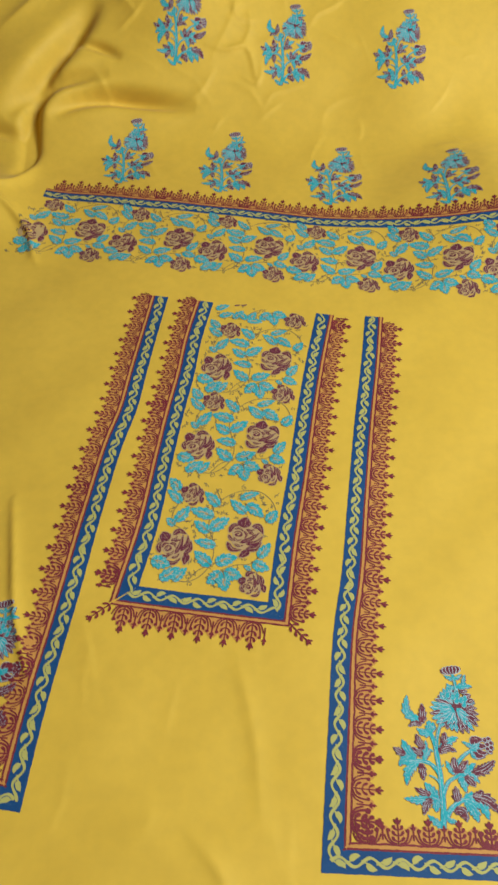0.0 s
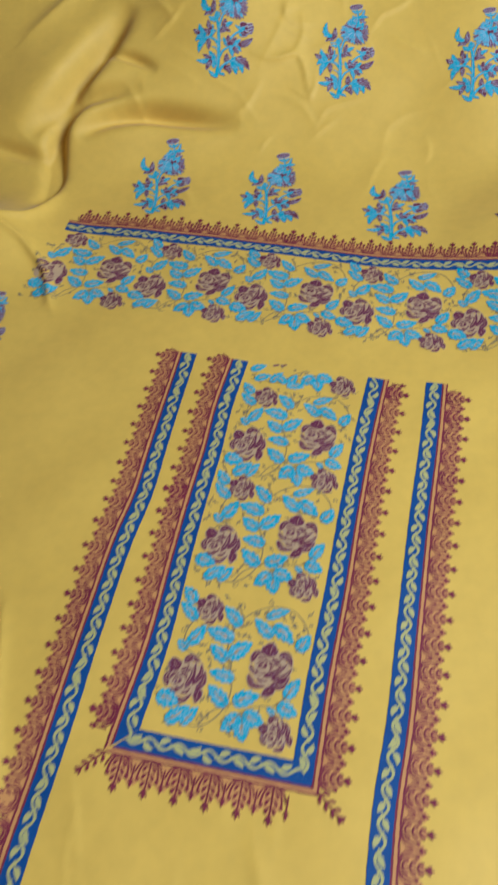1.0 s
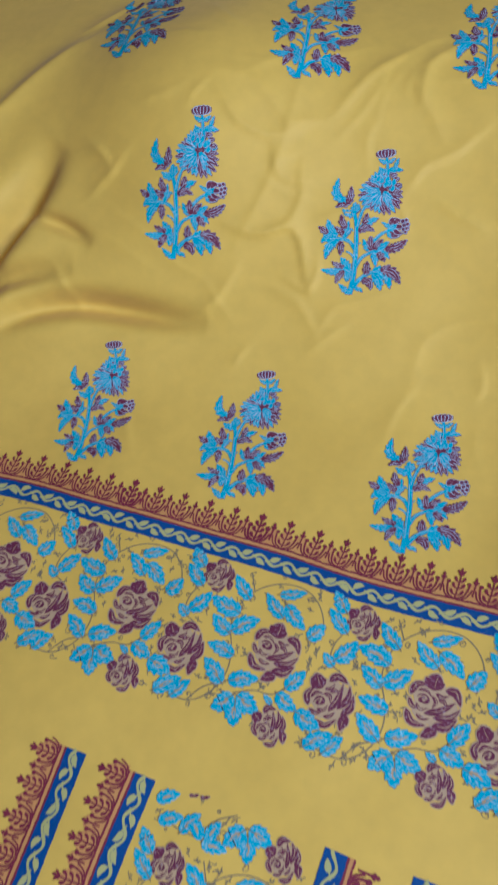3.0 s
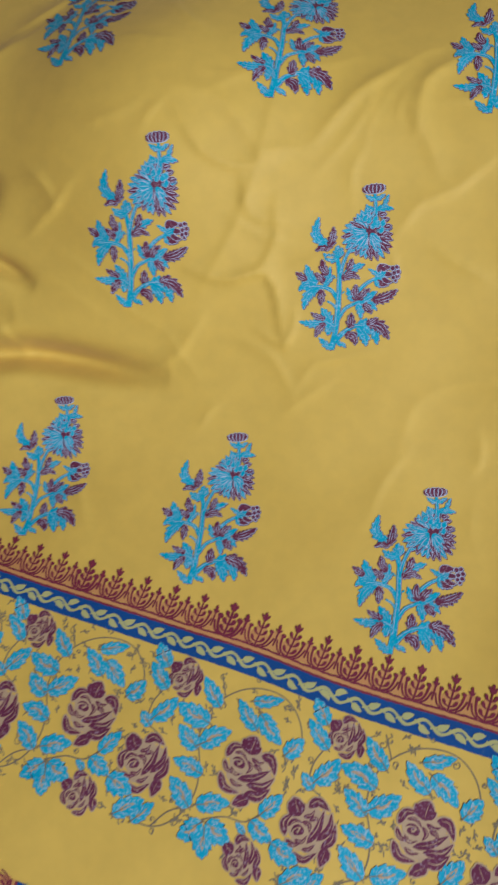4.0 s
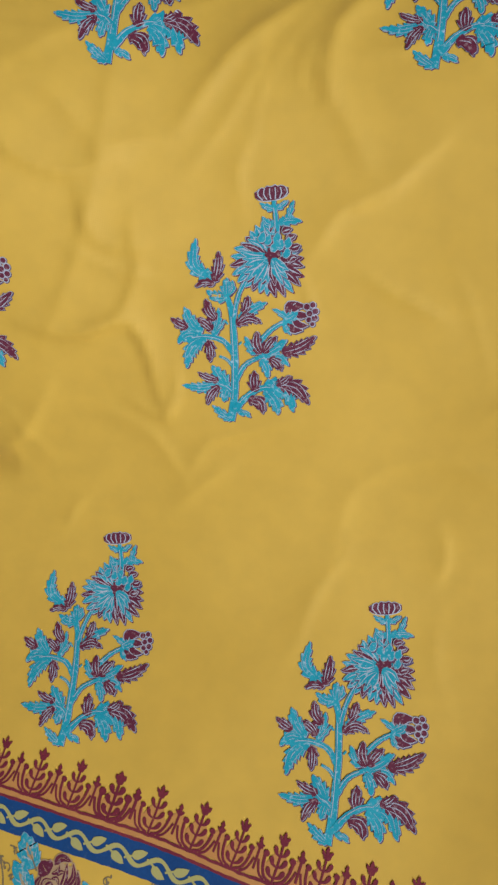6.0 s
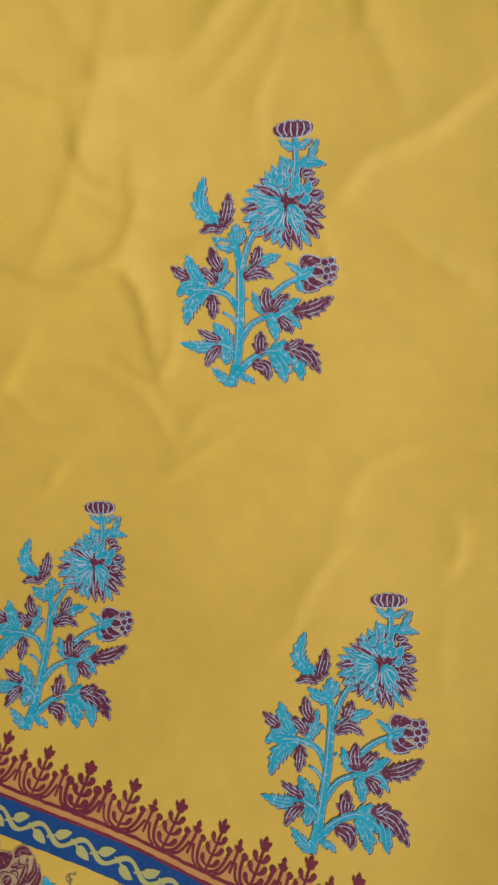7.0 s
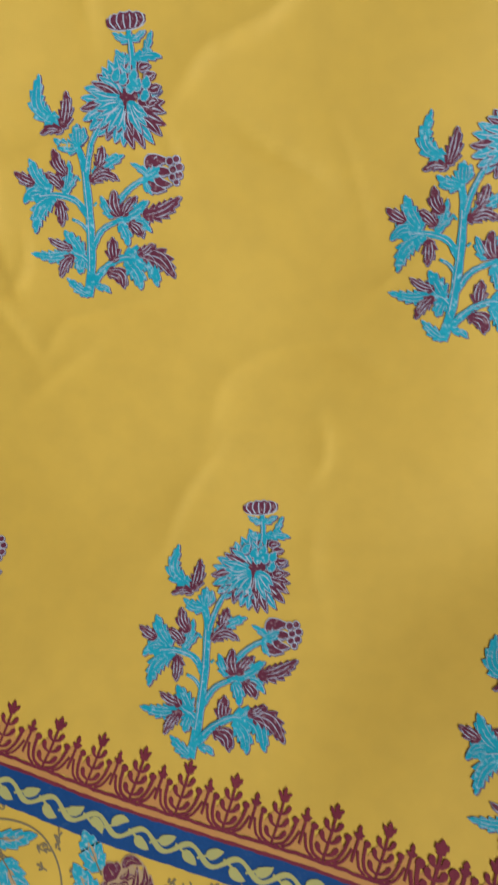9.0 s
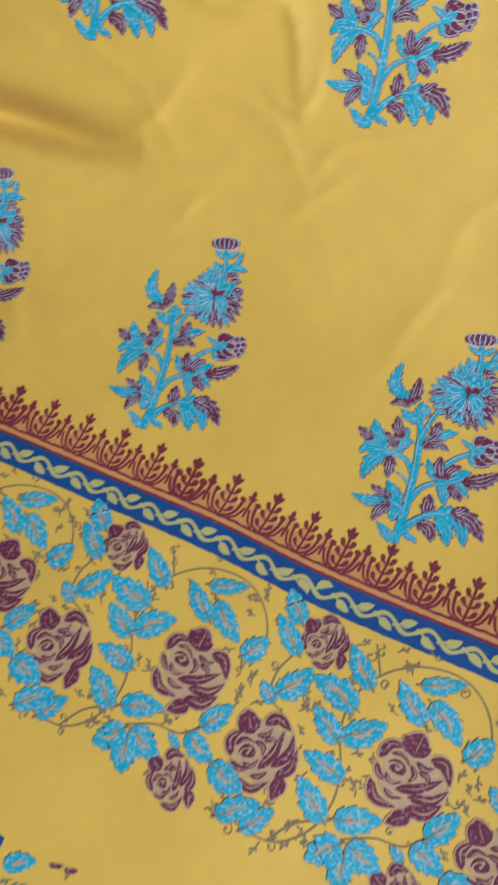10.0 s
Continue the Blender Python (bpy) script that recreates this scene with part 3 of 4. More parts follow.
SPRIGS = [
    ((-0.1672, 0.1870), (-0.1500, 0.2985)), ((-0.0355, 0.1660), (-0.0155, 0.2810)), ((0.1068, 0.1360), (0.1295, 0.2540)), ((0.2500, 0.1070), (0.2725, 0.2240)),
    ((-0.0965, 0.3695), (-0.0730, 0.4815)), ((0.0494, 0.3469), (0.0701, 0.4589)), ((0.2045, 0.3365), (0.2262, 0.4485)),
    ((-0.1513, 0.5225), (-0.1300, 0.6340)), ((-0.0022, 0.5070), (0.0190, 0.6190)), ((0.1400, 0.5063), (0.1620, 0.6180)),
    ((0.1300, -0.5929), (0.1550, -0.4736)), ((-0.2363, -0.5267), (-0.2132, -0.4118)), ((-0.3408, -0.0533), (-0.3151, 0.0510)),
]
for i, (foot, top) in enumerate(SPRIGS):
    sprig(foot, top, i)

# ---- borders ----
PERIOD = 21.9


def along(line, side):
    """A map from millimetres along a line and off it (side 1: to its left) to the cloth, and the line's length."""
    p = spline(line, 400)
    k = np.concatenate([[0], np.cumsum(np.linalg.norm(np.diff(p, axis=0), axis=1))])
    d = np.gradient(p, k, axis=0)
    d /= np.linalg.norm(d, axis=1)[:, None]

    def where(v):
        a = v[:, 0] * 0.001
        c = np.clip(a, 0, k[-1])
        x, y = np.interp(c, k, p[:, 0]), np.interp(c, k, p[:, 1])
        dx, dy = np.interp(c, k, d[:, 0]), np.interp(c, k, d[:, 1])
        b = v[:, 1] * 0.001 * side
        return np.stack([x + dx * (a - c) - dy * b, y + dy * (a - c) + dx * b], 1)

    return where, k[-1] * 1000


def stripe(b0, b1, a0, a1, m0, m1, wob=0.0, seed=0):
    """A stripe between offsets b0 and b1, mitred by m0 and m1 at its ends, with slightly uneven edges."""
    rows = 3 if b1 - b0 > 5 else 2
    n = max(2, int((a1 - a0) / 3))
    t = np.linspace(0, 1, n)
    v = []
    for j in range(rows):
        b = b0 + (b1 - b0) * j / (rows - 1)
        lo, hi = a0 - m0 * b, a1 + m1 * b
        a = lo + (hi - lo) * t
        edge = wob * (np.sin(a * 0.9 + seed + j) + np.sin(a * 0.37 + 2 * seed)) * (1 if j in (0, rows - 1) else 0)
        v.append(np.stack([a, b + edge], 1))
    f = [(j * n + i, j * n + i + 1, (j + 1) * n + i + 1, (j + 1) * n + i) for j in range(rows - 1) for i in range(n - 1)]
    return np.concatenate(v), f


def frond_layers(x, lean, seed, z, tall, last=False):
    """A tall fern frond at x with the scrolls and small finial beside it."""
    rnd = random.Random(seed)
    ls = []
    k = tall / 20.8
    fat = rnd.uniform(0.92, 1.14) * (1.3 if rnd.random() < 0.12 else 1.0)
    spread = 1.0 if lean else 1.22
    h = PERIOD / 2

    def at(px, py):
        return (x + px + lean * py, z + py * k)

    def stroke(points, w, n=8):
        ls.append((ribbon(spline([at(*q) for q in points], n), w * fat), "W", 0.55))

    # orange ground inside the arches
    for mid, wide, high in ((0.0, 6.6 * spread, 13.0 * spread), (h, 6.4 * spread, 12.4 * spread))[:1 if last else 2]:
        a = np.linspace(0, np.pi, 12)
        v = np.array([at(mid + wide * math.cos(q), high * math.sin(q)) for q in a])
        ls.append(((np.concatenate([[at(mid, 0.5)], v]), [(0, i + 1, i + 2) for i in range(11)]), "H", 0.22))
    stroke([(0, 0), (0.2, 8), (0, 16.5)], 0.48)
    for y, r in ((3.2, 4.3), (7.6, 4.0), (12.0, 3.4)):
        for sx in (-1, 1):
            p0, p1, p2 = at(0, y - 1.2), at(sx * r * 0.62, y - 0.2), at(sx * r, y + 2.6)
            ls.append((ribbon(spline([p0, p1, p2], 7), np.array((0.3, 0.45, 0.6, 0.8, 1.0, 1.0, 0.45)) * fat), "W", 0.58))
    for ang, r, w in ((-0.62, 4.6, 2.3), (0.0, 5.4, 2.7), (0.62, 4.6, 2.3)):
        a = at(0, 15.4)
        ls.append((leaf_shape(a, (a[0] + r * math.sin(ang), a[1] + r * k * math.cos(ang)), w * fat, seed, 1, 0.1, 0.0), "W", 0.60))
    # scrolls rising to the small finial half way to the next frond
    for sx in (-1, 1):
        c = h if sx > 0 else -h
        stroke([(sx * 1.0, 0.2), (sx * 4.6, 1.6), (sx * 6.6, 5.0), (sx * 7.4, 9.6)], 0.62)
        stroke([(sx * 4.4, 0.2), (sx * 7.2, 1.8), (sx * 8.8, 4.6), (sx * 9.8, 7.4)], 0.5)
        ls.append((blob(at(sx * 6.9, 10.6), np.full(9, 1.45 * fat)), "W", 0.62))
    stroke([(h, 3.0), (h, 8.0), (h, 13.0)], 0.52)
    a = at(h, 11.6)
    for ang, r, w in ((-0.9, 2.6, 1.8), (0, 4.6, 2.6), (0.9, 2.6, 1.8)):
        ls.append((leaf_shape(a, (a[0] + r * math.sin(ang), a[1] + r * k * math.cos(ang)), w * fat, seed, 1, 0.1, 0.0), "W", 0.60))
    return ls


def border(line, side, m0, m1, seed, lead=0.0, tall=17.5):
    """Blue vine band, orange stripe and a row of fern fronds along a line."""
    where, size = along(line, side)
    band = printed("vine_band", [(stripe(0, 15.2, 0, size, m0, m1, 0.12, seed), "N", 0.28)], where, fabric, "deep blue printed band with a pale twisting vine")
    a_first, n = -m0 * 7, int((size + (m0 + m1) * 7) / PERIOD)
    for i in range(n + 1):
        a0 = a_first + i * PERIOD
        wide = min(PERIOD, size + m1 * 7 - a0)
        if wide < 8:
            break
        q = 2 * np.pi / PERIOD
        t = np.linspace(0, wide, 26)
        ls = [(ribbon(np.stack([a0 + t, 7.6 + 2.9 * np.sin(q * t)], 1), 1.0 + 0.18 * np.sin(q * t * 2)), "L", 0.48)]
        for o, y0, y1 in ((0.6, 8.2, 3.4), (11.0, 7.0, 11.8)):
            if o + 9 < wide + 2:
                foot, tip = np.array((a0 + o, y0)), np.array((a0 + o + 9.6, y1))
                way = (tip - foot) / 9.6
                ls.append((leaf_shape(foot + way * 2.0, tip, 4.6, i, 1, 0.0, 0.22, 0.1), "L", 0.56))
                ls.append((ribbon(spline([foot - way * 1.5, foot + way * 2.0, foot + way * 4.0], 5), 0.5), "L", 0.52))
        printed("vine", ls, where, band)
    z = 20.0
    edge = printed("leaf_border", [
        (stripe(15.0, 16.6, 0, size, m0, m1, 0.15, seed + 1), "W", 0.34), (stripe(16.5, 18.9, 0, size, m0, m1, 0.1, seed + 2), "O", 0.40),
        (stripe(18.8, 20.2, 0, size, m0, m1, 0.18, seed + 3), "W", 0.46)],
        where, fabric, "orange stripe edged in wine red under fern fronds")
    first, last = -m0 * (9 if m0 > 0 else 24), size + m1 * (9 if m1 > 0 else 24)
    x = first + (9 if m0 <= 0 else 2) + lead
    i = 0
    while x < last - (7 if m1 <= 0 else 0):
        printed("frond", frond_layers(x, 0.10 if seed == 1 else 0.0, seed * 31 + i, z, tall, x + PERIOD >= last - 7), where, edge)
        x += PERIOD
        i += 1


BAND = [(-0.264, 0.1527), (-0.208, 0.1478), (-0.147, 0.137), (-0.089, 0.1275), (-0.0355, 0.1185), (0.018, 0.1095), (0.0656, 0.0985), (0.1124, 0.0902),
        (0.157, 0.0832), (0.205, 0.0745), (0.273, 0.0640), (0.34, 0.0530)]
YL0, YL1, YR1, YR0 = (-0.0420, -0.0432), (-0.1018, -0.3990), (0.0095, -0.4160), (0.0745, -0.0632)
YOKE_LEFT = [YL0, (-0.0545, -0.108), (-0.0604, -0.1540), (-0.0695, -0.2042), (-0.0770, -0.2556), (-0.0875, -0.3339), YL1]
YOKE_RIGHT = [YR1, (0.0180, -0.3602), (0.0327, -0.2825), (0.0463, -0.2015), (0.0577, -0.1409), YR0]
LEFT_LINE = [(-0.0938, -0.0345), (-0.1055, -0.1119), (-0.1115, -0.1550), (-0.1170, -0.1975), (-0.1280, -0.2450), (-0.1395, -0.3180), (-0.1515, -0.4019),
             (-0.1613, -0.4665), (-0.1668, -0.5064), (-0.1747, -0.5780)]
RIGHT_LINE = [(0.1288, -0.0700), (0.1165, -0.1455), (0.1035, -0.2150), (0.0875, -0.3100), (0.0735, -0.3950), (0.0653, -0.4316), (0.0517, -0.5287), (0.0402, -0.6195)]
border(BAND, 1, 0, 0, 1, 8.6, 23.6)
border(YOKE_LEFT, -1, 0, 1, 2, -3.5, 21.5)
border([YL1, YR1], -1, 1, 1, 3, 0.0, 25.0)
border(YOKE_RIGHT, -1, 1, 0, 4, 0.0, 22.0)
# the lone sprays that stand out of the panel's lower corners
for (x, y), way in ((YL1, (-0.80, -0.60)), (YR1, (0.66, -0.75))):
    way = np.array(way)
    across = np.array((way[1], -way[0]))

    def out_of_corner(v, x=x, y=y, way=way, across=across):
        return np.array((x, y)) + 0.001 * (v[:, :1] * across + v[:, 1:] * way)

    ls = [(ribbon(spline([(0, 26), (0.3, 38), (0, 50)], 8), 0.6), "W", 0.66)]
    for y0, r in ((30, 4.6), (36, 4.2), (42, 3.6)):
        for hand in (-1, 1):
            ls.append((ribbon(spline([(0, y0 - 1), (hand * r * 0.6, y0 + 0.4), (hand * r, y0 + 3.2)], 6), np.array((0.35, 0.6, 0.9, 1.1, 1.0, 0.5))), "W", 0.68))
    for q in (-0.7, 0.0, 0.7):
        ls.append((leaf_shape((0, 47), (5 * math.sin(q), 47 + 5 * math.cos(q)), 2.4, 1, 1, 0.1, 0.0), "W", 0.70))
    printed("corner_spray", ls, out_of_corner, fabric, "wine red fern spray at the corner of the printed panel")
border(LEFT_LINE, -1, 0, -1, 5, -2.0, 21.5)
border([(-0.1747, -0.578), (-0.2405, -0.5663), (-0.3956, -0.5426)], -1, -1, 0, 6)
border(RIGHT_LINE, 1, 0, -1, 7, 8.0, 23.0)
border([(0.0402, -0.6195), (0.1573, -0.6263), (0.3430, -0.6353)], 1, -1, 0, 8)

# ---- roses and leaves between the borders ----
# one block of the print, in millimetres: leaves (foot, tip, width), vines, roses (place, radius, turn)
BLOCK_LEAVES = [
    (-62.2, -10.6, -74.2, 2.4, 11.0),
    (-58.0, -24.7, -74.5, -11.3, 10.0),
    (-60.7, -45.5, -49.1, -28.0, 11.4),
    (-60.5, -50.0, -69.5, -43.0, 7.5),
    (-20.4, -24.9, -36.3, -9.6, 10.7),
    (-23.8, -36.7, -47.9, -31.0, 12.2),
    (-25.9, -53.6, -42.1, -43.2, 11.4),
    (-25.3, -50.9, -8.2, -36.6, 11.4),
    (-17.7, -67.0, -38.7, -63.9, 11.0),
    (-19.2, -87.6, -36.9, -74.6, 11.4),
    (-15.2, -84.8, 4.6, -76.5, 12.2),
    (-8.5, -92.9, -20.7, -105.5, 11.8),
    (-5.8, -92.1, 11.4, -96.4, 13.3),
    (-5.4, -96.4, -1.8, -111.8, 11.8),
]
BLOCK_LEAVES_LOW = [
    (24.8, -75.6, 34.6, -59.7, 10.7),
    (20.2, -80.6, 36.1, -86.2, 12.2),
    (19.0, -88.6, 11.7, -84.9, 4.4),
    (7.4, -30.1, -9.7, -16.2, 10.0),
    (-0.3, -14.5, 18.4, -6.1, 8.5),
    (6.8, -20.2, 24.8, -32.5, 11.4),
    (29.1, -37.7, 37.9, -24.2, 11.0),
    (36.1, -87.2, 54.4, -91.7, 13.0),
    (47.4, -106.5, 63.9, -92.6, 11.4),
    (-51.9, -106.8, -41.5, -92.4, 9.2),
]
BLOCK_VINES = [
    [(-67.1, -101.5), (-50.3, -105.9), (-37.2, -105.2), (-22.8, -92.7), (-18.3, -77.2), (-21.6, -60.9), (-26.8, -48.2), (-25.9, -29.7), (-15.8, -14.9), (1.0, -5.5), (20.5, -5.6), (32.7, -15.7), (37.3, -28.5), (34.3, -40.4)],
    [(-39.6, -106.0), (-30.8, -93.9), (-16.4, -86.2)],
    [(-52.2, -53.3), (-62.9, -48.0), (-64.4, -36.2), (-59.8, -24.6)],
    [(-9.4, -91.5), (4.6, -84.7), (17.8, -82.3), (24.5, -75.3)],
    [(-25.6, -5.0), (-18.9, -18.1)],
]
BLOCK_ROSES = [(10.1, -54.9, 17.2, 0.10), (-56.1, -71.7, 16.4, 0.85), (-48.5, -13.5, 11.2, 1.1), (21.7, -102.0, 11.4, 1.3)]

# petals of a rose of radius 1: three places along each and its width
PETALS = [
    (-0.08, 0.55, -0.05, 0.85, 0.04, 1.20, 0.72), (-0.92, 0.28, -0.72, 0.68, -0.30, 0.74, 0.26), (0.36, 0.62, 0.74, 0.62, 0.98, 0.14, 0.34),
    (-0.34, -0.36, 0.26, -0.16, 0.80, 0.24, 0.27), (0.02, -0.46, 0.66, -0.34, 0.98, 0.02, 0.26), (-1.02, -0.30, -0.78, -0.74, -0.20, -0.80, 0.26),
    (-0.96, 0.14, -0.84, -0.12, -0.52, -0.24, 0.18), (0.02, -0.74, 0.52, -0.72, 0.90, -0.36, 0.30), (0.22, -0.86, -0.06, -1.02, -0.34, -1.24, 0.44),
    (-0.62, -0.42, -0.44, -0.54, -0.10, -0.54, 0.15), (-0.66, 0.48, -0.36, 0.52, -0.10, 0.28, 0.14), (0.02, 0.46, 0.28, 0.34, 0.52, 0.44, 0.17),
    (-0.10, 0.34, 0.06, 0.12, -0.08, -0.12, 0.17), (-0.68, -0.02, -0.50, -0.22, -0.20, -0.14, 0.14), (0.14, 0.24, 0.40, 0.16, 0.44, -0.02, 0.18),
]
HEART = (-0.42, 0.16)


def rose_layers(x, y, r, turn, seed):
    """A full rose: maroon petals set apart by broad tan lines round a small scroll, pointed above and below."""
    ct, st = math.cos(turn), math.sin(turn)
    rnd = random.Random(seed)

    def at(px, py):
        return np.array((x + (px * ct - py * st) * r, y + (px * st + py * ct) * r))

    a = np.arange(48) * 2 * np.pi / 48
    edge = 0.82 + 0.05 * np.cos(5 * a + seed) + 0.03 * np.cos(9 * a)
    rim = np.array([at(k * math.cos(v), k * math.sin(v)) for k, v in zip(edge, a)])
    ls = [((np.concatenate([[at(0, 0)], rim]), [(0, 1 + i, 1 + (i + 1) % 48) for i in range(48)]), "T", 0.26)]
    petals = []
    for i, (ax, ay, mx, my, bx, by, w) in enumerate(PETALS):
        p, m, b = at(ax, ay), at(mx, my), at(bx, by)
        w = w * r * rnd.uniform(0.96, 1.12)
        q = spline([p + (m - p) * 0.3, m, m + (b - m) * 0.7], 8) + np.array((rnd.uniform(-0.03, 0.03), rnd.uniform(-0.03, 0.03))) * r
        petals.append([(curved_leaf(p, m, b, w, 1, i + seed, 0.045 * r, depth=0.08), "T", 0.32 + 0.004 * i), (curved_leaf(p, m, b, w, 1, i + seed, depth=0.08), "M", 0.42 + 0.004 * i),
                       (ribbon(q, 0.018 * r * np.sin(np.linspace(0.2, 2.9, 8)) * rnd.uniform(0.4, 1.3)), "T", 0.52)])
    # the scroll at the heart
    t = np.linspace(0, 1, 26)
    ang, far = 0.6 + 8.4 * t, 0.04 + 0.19 * t
    pts = np.array([at(HEART[0] + 1.15 * f * math.cos(v), HEART[1] + 0.85 * f * math.sin(v)) for f, v in zip(far, ang)])
    ls.append((ribbon(pts, 0.06 * r * np.sin(np.linspace(0.5, 2.9, 26)) * (1 + 0.4 * np.sin(np.arange(26) * 0.9 + seed))), "M", 0.50))
    return ls, petals


def curl(x, y, r, turn, hand):
    t = np.linspace(0, 1, 14)
    a = turn + hand * t * 5.2
    return np.array((x, y)) + np.stack([np.cos(a), np.sin(a)], 1) * (r * (1 - 0.75 * t))[:, None]


def rose_strip(name, where, leaves, vines, roses, starts, inside, seed):
    for j, shift in enumerate(starts):
        shift = np.array(shift)
        ls = []
        rnd = random.Random(seed * 100 + j)
        for line in vines:
            p = spline(line, max(8, int(sum(math.hypot(b[0] - a[0], b[1] - a[1]) for a, b in zip(line, line[1:])) / 6.5))) + shift
            keep = [i for i in range(len(p)) if inside(*p[i])]
            if len(keep) > 4:
                p = p[keep[0]:keep[-1] + 1]
                ls.append((ribbon(spline(p, 4 * len(p)), 0.42), "V", 0.24))
                for i in range(1, len(p) - 1, 3):
                    hand = 1 if (i // 3) % 2 else -1
                    q = curl(p[i][0] + rnd.uniform(-3, 3), p[i][1] + hand * rnd.uniform(4, 6), rnd.uniform(1.6, 3.2), rnd.uniform(0, 6), hand)
                    if inside(*q[0]) and inside(*q[-1]):
                        ls.append((ribbon(q, np.linspace(0.22, 0.38, 14)), "V", 0.26))
                        ls.append((blob(q[-1], np.full(7, 0.75)), "V", 0.28))
                        ls.append((leaf_shape(q[0], q[0] + (rnd.uniform(-3, 3), rnd.uniform(1, 3.4)), 1.3, i, 1), "V", 0.28))
        # small twigs and seeds filling the ground between the leaves
        for i in range(125):
            x, y, turn = shift[0] + rnd.uniform(-75, 40), shift[1] + rnd.uniform(-108, -3), rnd.uniform(0, 2 * math.pi)
            if not inside(x, y, 3.0) or any(math.hypot(x - shift[0] - q[0], y - shift[1] - q[1]) < q[2] + 2 for q in roses) or any(math.hypot(x - shift[0] - (q[0] + q[2]) / 2, y - shift[1] - (q[1] + q[3]) / 2) < 8.0 for q in leaves):
                continue
            u = np.array((math.cos(turn), math.sin(turn)))
            v = np.array((-u[1], u[0]))
            size = rnd.uniform(3.5, 6.0)
            c = np.array((x, y))
            line = spline([c, c + u * size * 0.5 + v * rnd.uniform(-1.2, 1.2), c + u * size], 7)
            ls.append((ribbon(line, np.linspace(0.36, 0.24, 7)), "V", 0.22))
            for k, hand in ((0.45, 1), (0.7, -1), (1.0, 0)):
                s0 = c + u * size * k
                ls.append((leaf_shape(s0, s0 + u * 1.7 + v * hand * 1.7, 1.6, i, 1, 0.0, 0.1), "V", 0.25))
        if not ls:
            continue
        strip = printed(name, ls, where, fabric, "printed strip of maroon roses, turquoise leaves and thin grey vines")
        for i, (ax, ay, bx, by, w) in enumerate(leaves):
            a, b = np.array((ax, ay)) + shift, np.array((bx, by)) + shift
            if not (inside(*a) and inside(*b)):
                continue
            size = np.linalg.norm(b - a)
            w = w * rnd.uniform(1.04, 1.18)
            nrm = np.array((-(b - a)[1], (b - a)[0])) / size
            m = (a + b) / 2 + nrm * rnd.uniform(-0.06, 0.06) * size
            teeth = 3 if size > 14 else 2
            z = 0.007 * i
            ls = [(curved_leaf(a, m, b, w, teeth, i, 0.22, (0.2, -0.2), 0.24), "V", 0.26 + z), (curved_leaf(a, m, b, w, teeth, i, 0.10, depth=0.24), "P", 0.32 + z),
                  (curved_leaf(a, m, b, w, teeth, i, depth=0.24), "A", 0.44 + z)]
            if w > 6:
                ls += [(curved_leaf(a + (b - a) * 0.22, m, a + (b - a) * 0.72, w * 0.26, 2, i, depth=0.3), "T", 0.52 + z), (leaf_shape(a + (b - a) * 0.34, a + (b - a) * 0.62, w * 0.14, i, 1), "A", 0.58 + z)]
            ls.append((ribbon([a - (b - a) * 0.10, a + (b - a) * 0.2, m], (0.4, 0.3, 0.1)), "V", 0.60 + z))
            for k in (-0.5, 0.5):
                for f in (0.25, 0.5):
                    p0 = a + (b - a) * f + nrm * k * w * 0.25
                    ls.append((ribbon([p0, p0 + (b - a) * 0.16 + nrm * k * w * 0.30], (0.24, 0.06)), "P", 0.60 + z))
            printed("leaf", ls, where, strip)
        for i, (x, y, r, turn) in enumerate(roses):
            if inside(x + shift[0], y + shift[1], r * 0.7):
                base, petals = rose_layers(x + shift[0], y + shift[1], r, turn, i)
                rose = printed("rose", base, where, fabric, "maroon rose with tan petal lines")
                for ls in petals:
                    printed("petal", ls, where, rose)


where, size = along(BAND, 1)
ORIGIN, REPEAT = 292.2, 112.2


def on_band(v):
    """The band hangs straight down from its upper edge."""
    return where(v * (1, 0)) + v[:, 1:] * 0.001 * np.array((0.172, 0.985))



def in_band(a, b, room=0.0):
    return -14 < a < size and -114 < b < 3.0 - room * 0.5 and (a > 0 or b < -26)


rose_strip("rose_band", on_band, BLOCK_LEAVES + BLOCK_LEAVES_LOW, BLOCK_VINES, BLOCK_ROSES, [(ORIGIN + REPEAT * k, 0) for k in range(-3, 4)], in_band, 1)

# the panel takes the same block, row over row
TURN_YOKE = math.radians(-7.2)
YOKE_TO_CLOTH = 0.001 * np.array(((math.cos(TURN_YOKE), -math.sin(TURN_YOKE)), (math.sin(TURN_YOKE), math.cos(TURN_YOKE)))) @ np.diag((0.93, 0.97))


def on_yoke(v):
    return np.array((-0.0088, -0.3516)) + (v - np.array((10.1, -54.9))) @ YOKE_TO_CLOTH.T


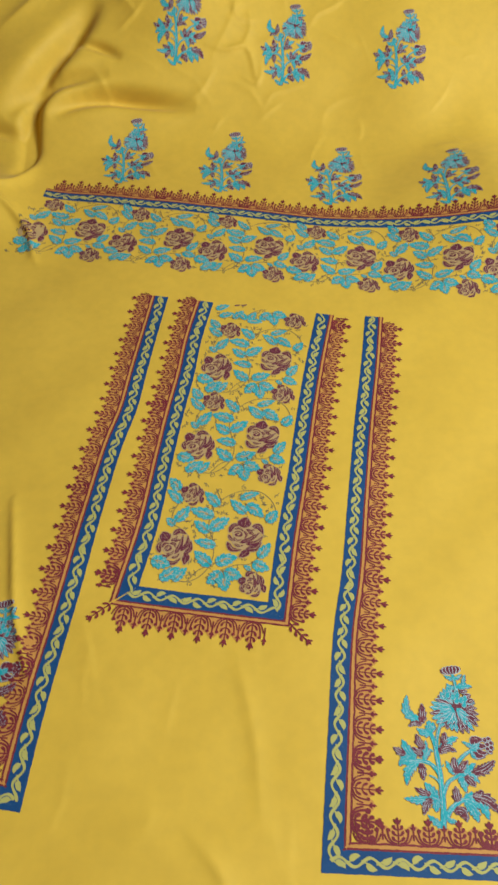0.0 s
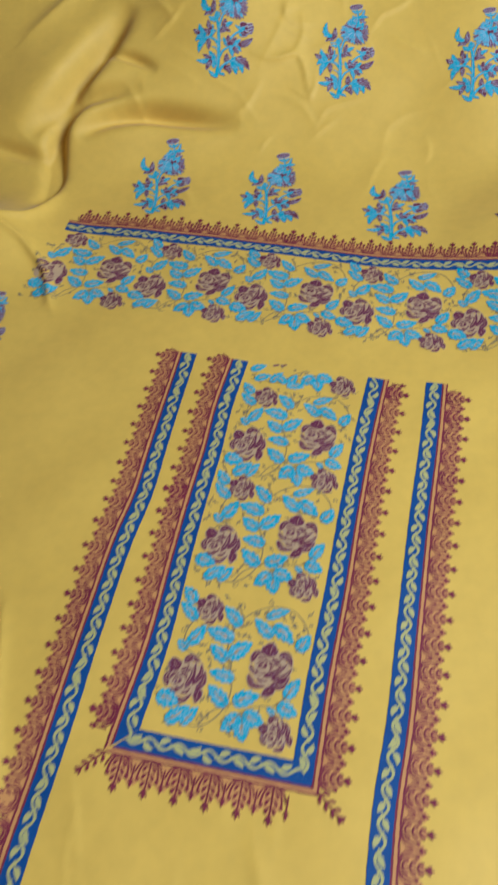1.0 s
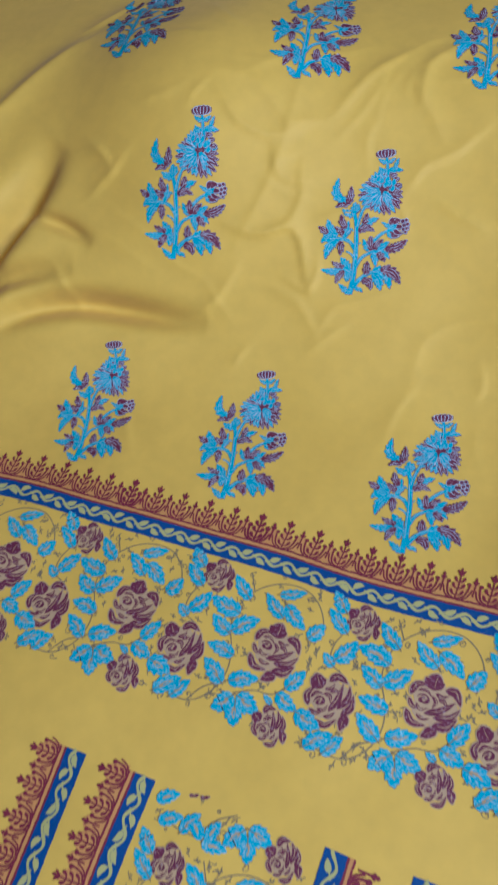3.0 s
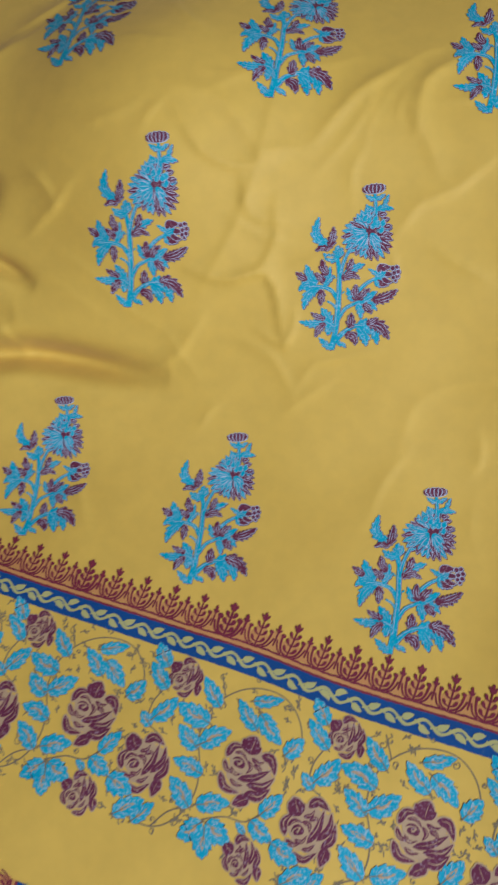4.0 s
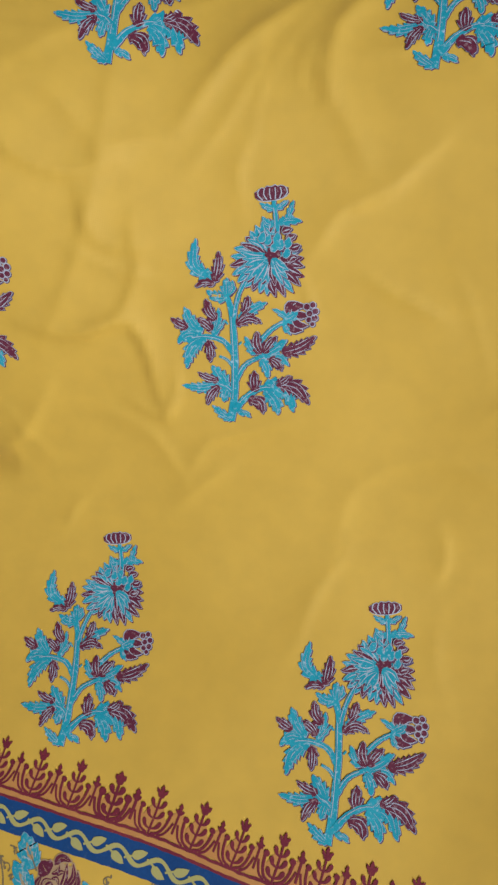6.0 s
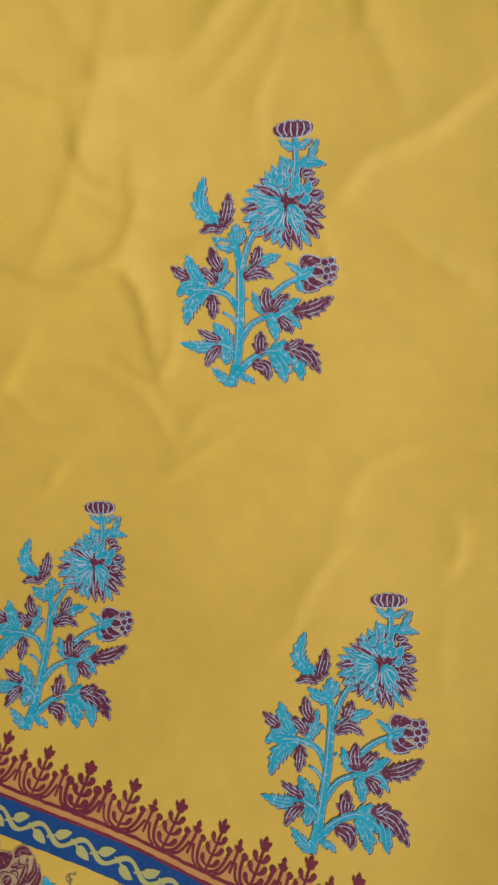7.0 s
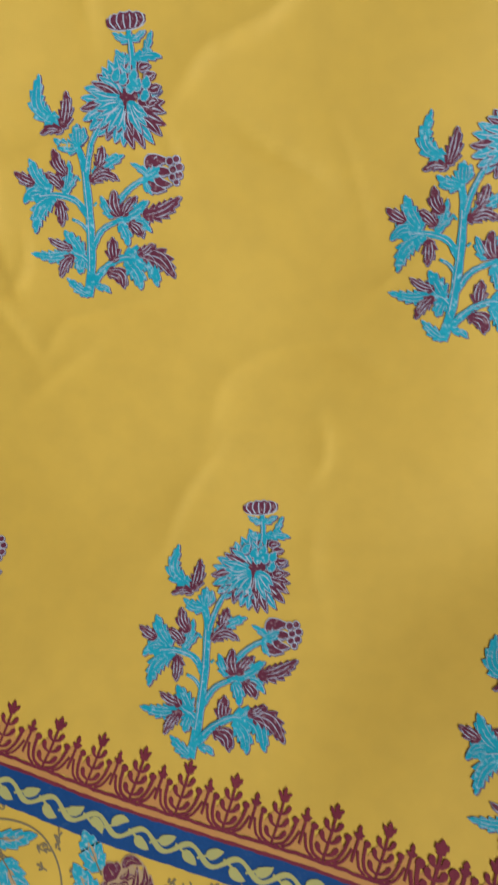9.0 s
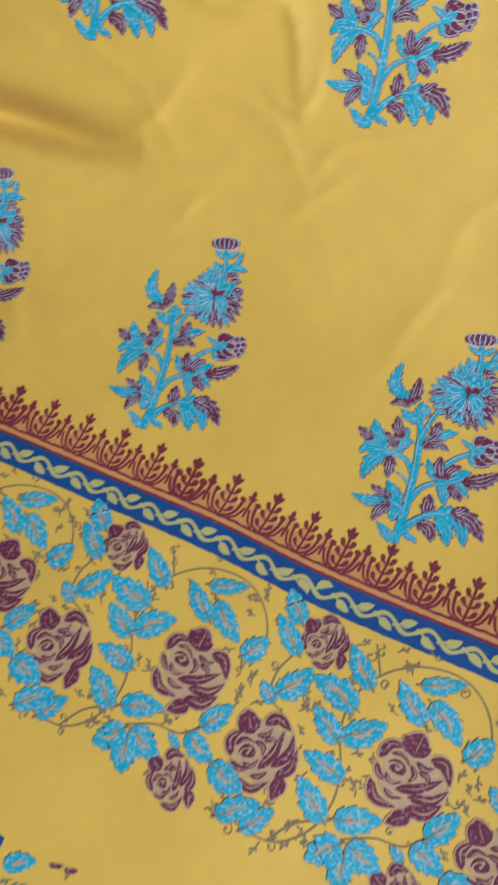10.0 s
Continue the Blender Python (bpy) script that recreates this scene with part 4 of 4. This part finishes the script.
def in_yoke(a, b, room=0.0):
    p = on_yoke(np.array([(a, b)]))[0]
    low, high = np.interp(p[0], (YL1[0], YR1[0]), (YL1[1], YR1[1])), np.interp(p[0], (YL0[0], YR0[0]), (YL0[1], YR0[1]))
    left = np.interp(-p[1], [-q[1] for q in YOKE_LEFT], [q[0] for q in YOKE_LEFT])
    right = np.interp(p[1], [q[1] for q in YOKE_RIGHT], [q[0] for q in YOKE_RIGHT])
    edge = 0.0006 + 0.001 * room
    return low + edge < p[1] < high - edge * 0.4 and left + edge < p[0] < right - edge


rows = [(REPEAT * c + 4.5 * k, up) for k, up in ((-1, -112.6), (0, 0.0), (1, 118.5), (2, 225.0), (3, 338.0)) for c in (-1, 0, 1)]
rose_strip("rose_panel", on_yoke, BLOCK_LEAVES + BLOCK_LEAVES_LOW, BLOCK_VINES, BLOCK_ROSES, rows, in_yoke, 2)

# the foot of a cut-off rose at the head of the panel
for x in (2.0, 9.5):
    printed("petal", [(leaf_shape((x, 0), (x + 6.5, 1.2), 2.8, 3, 1, 0.3, 0.2), "T", 0.3), (leaf_shape((x, 0), (x + 6.5, 1.2), 2.8, 3, 1, 0.0, 0.2), "M", 0.42)],
            lambda v: np.array((-0.0195, -0.0480)) + v * 0.001, fabric, "maroon petal at the edge of the printed panel")

# leaves of the next row that the panel's upper edge cuts short
for i, (ax, ay, bx, by, w) in enumerate(((0, 0, 15, 6, 9.5), (4, -12, 20, -7, 9.5), (34, -18, 24, -6, 9.0), (37, -18, 45, -6, 9.0), (35, -20, 52, -22, 9.5))):
    a, b = np.array((ax, ay), float), np.array((bx, by), float)
    m = (a + b) / 2 + (0.3, 0.5)
    printed("leaf", [(curved_leaf(a, m, b, w, 3, i, 0.10, depth=0.24), "P", 0.35), (curved_leaf(a, m, b, w, 3, i, depth=0.24), "A", 0.63),
                     (curved_leaf(a + (b - a) * 0.25, m, a + (b - a) * 0.7, w * 0.24, 2, i), "T", 0.78)],
            lambda v: np.array((-0.0385, -0.0545)) + v * 0.001, fabric, "turquoise leaf at the edge of the printed panel")
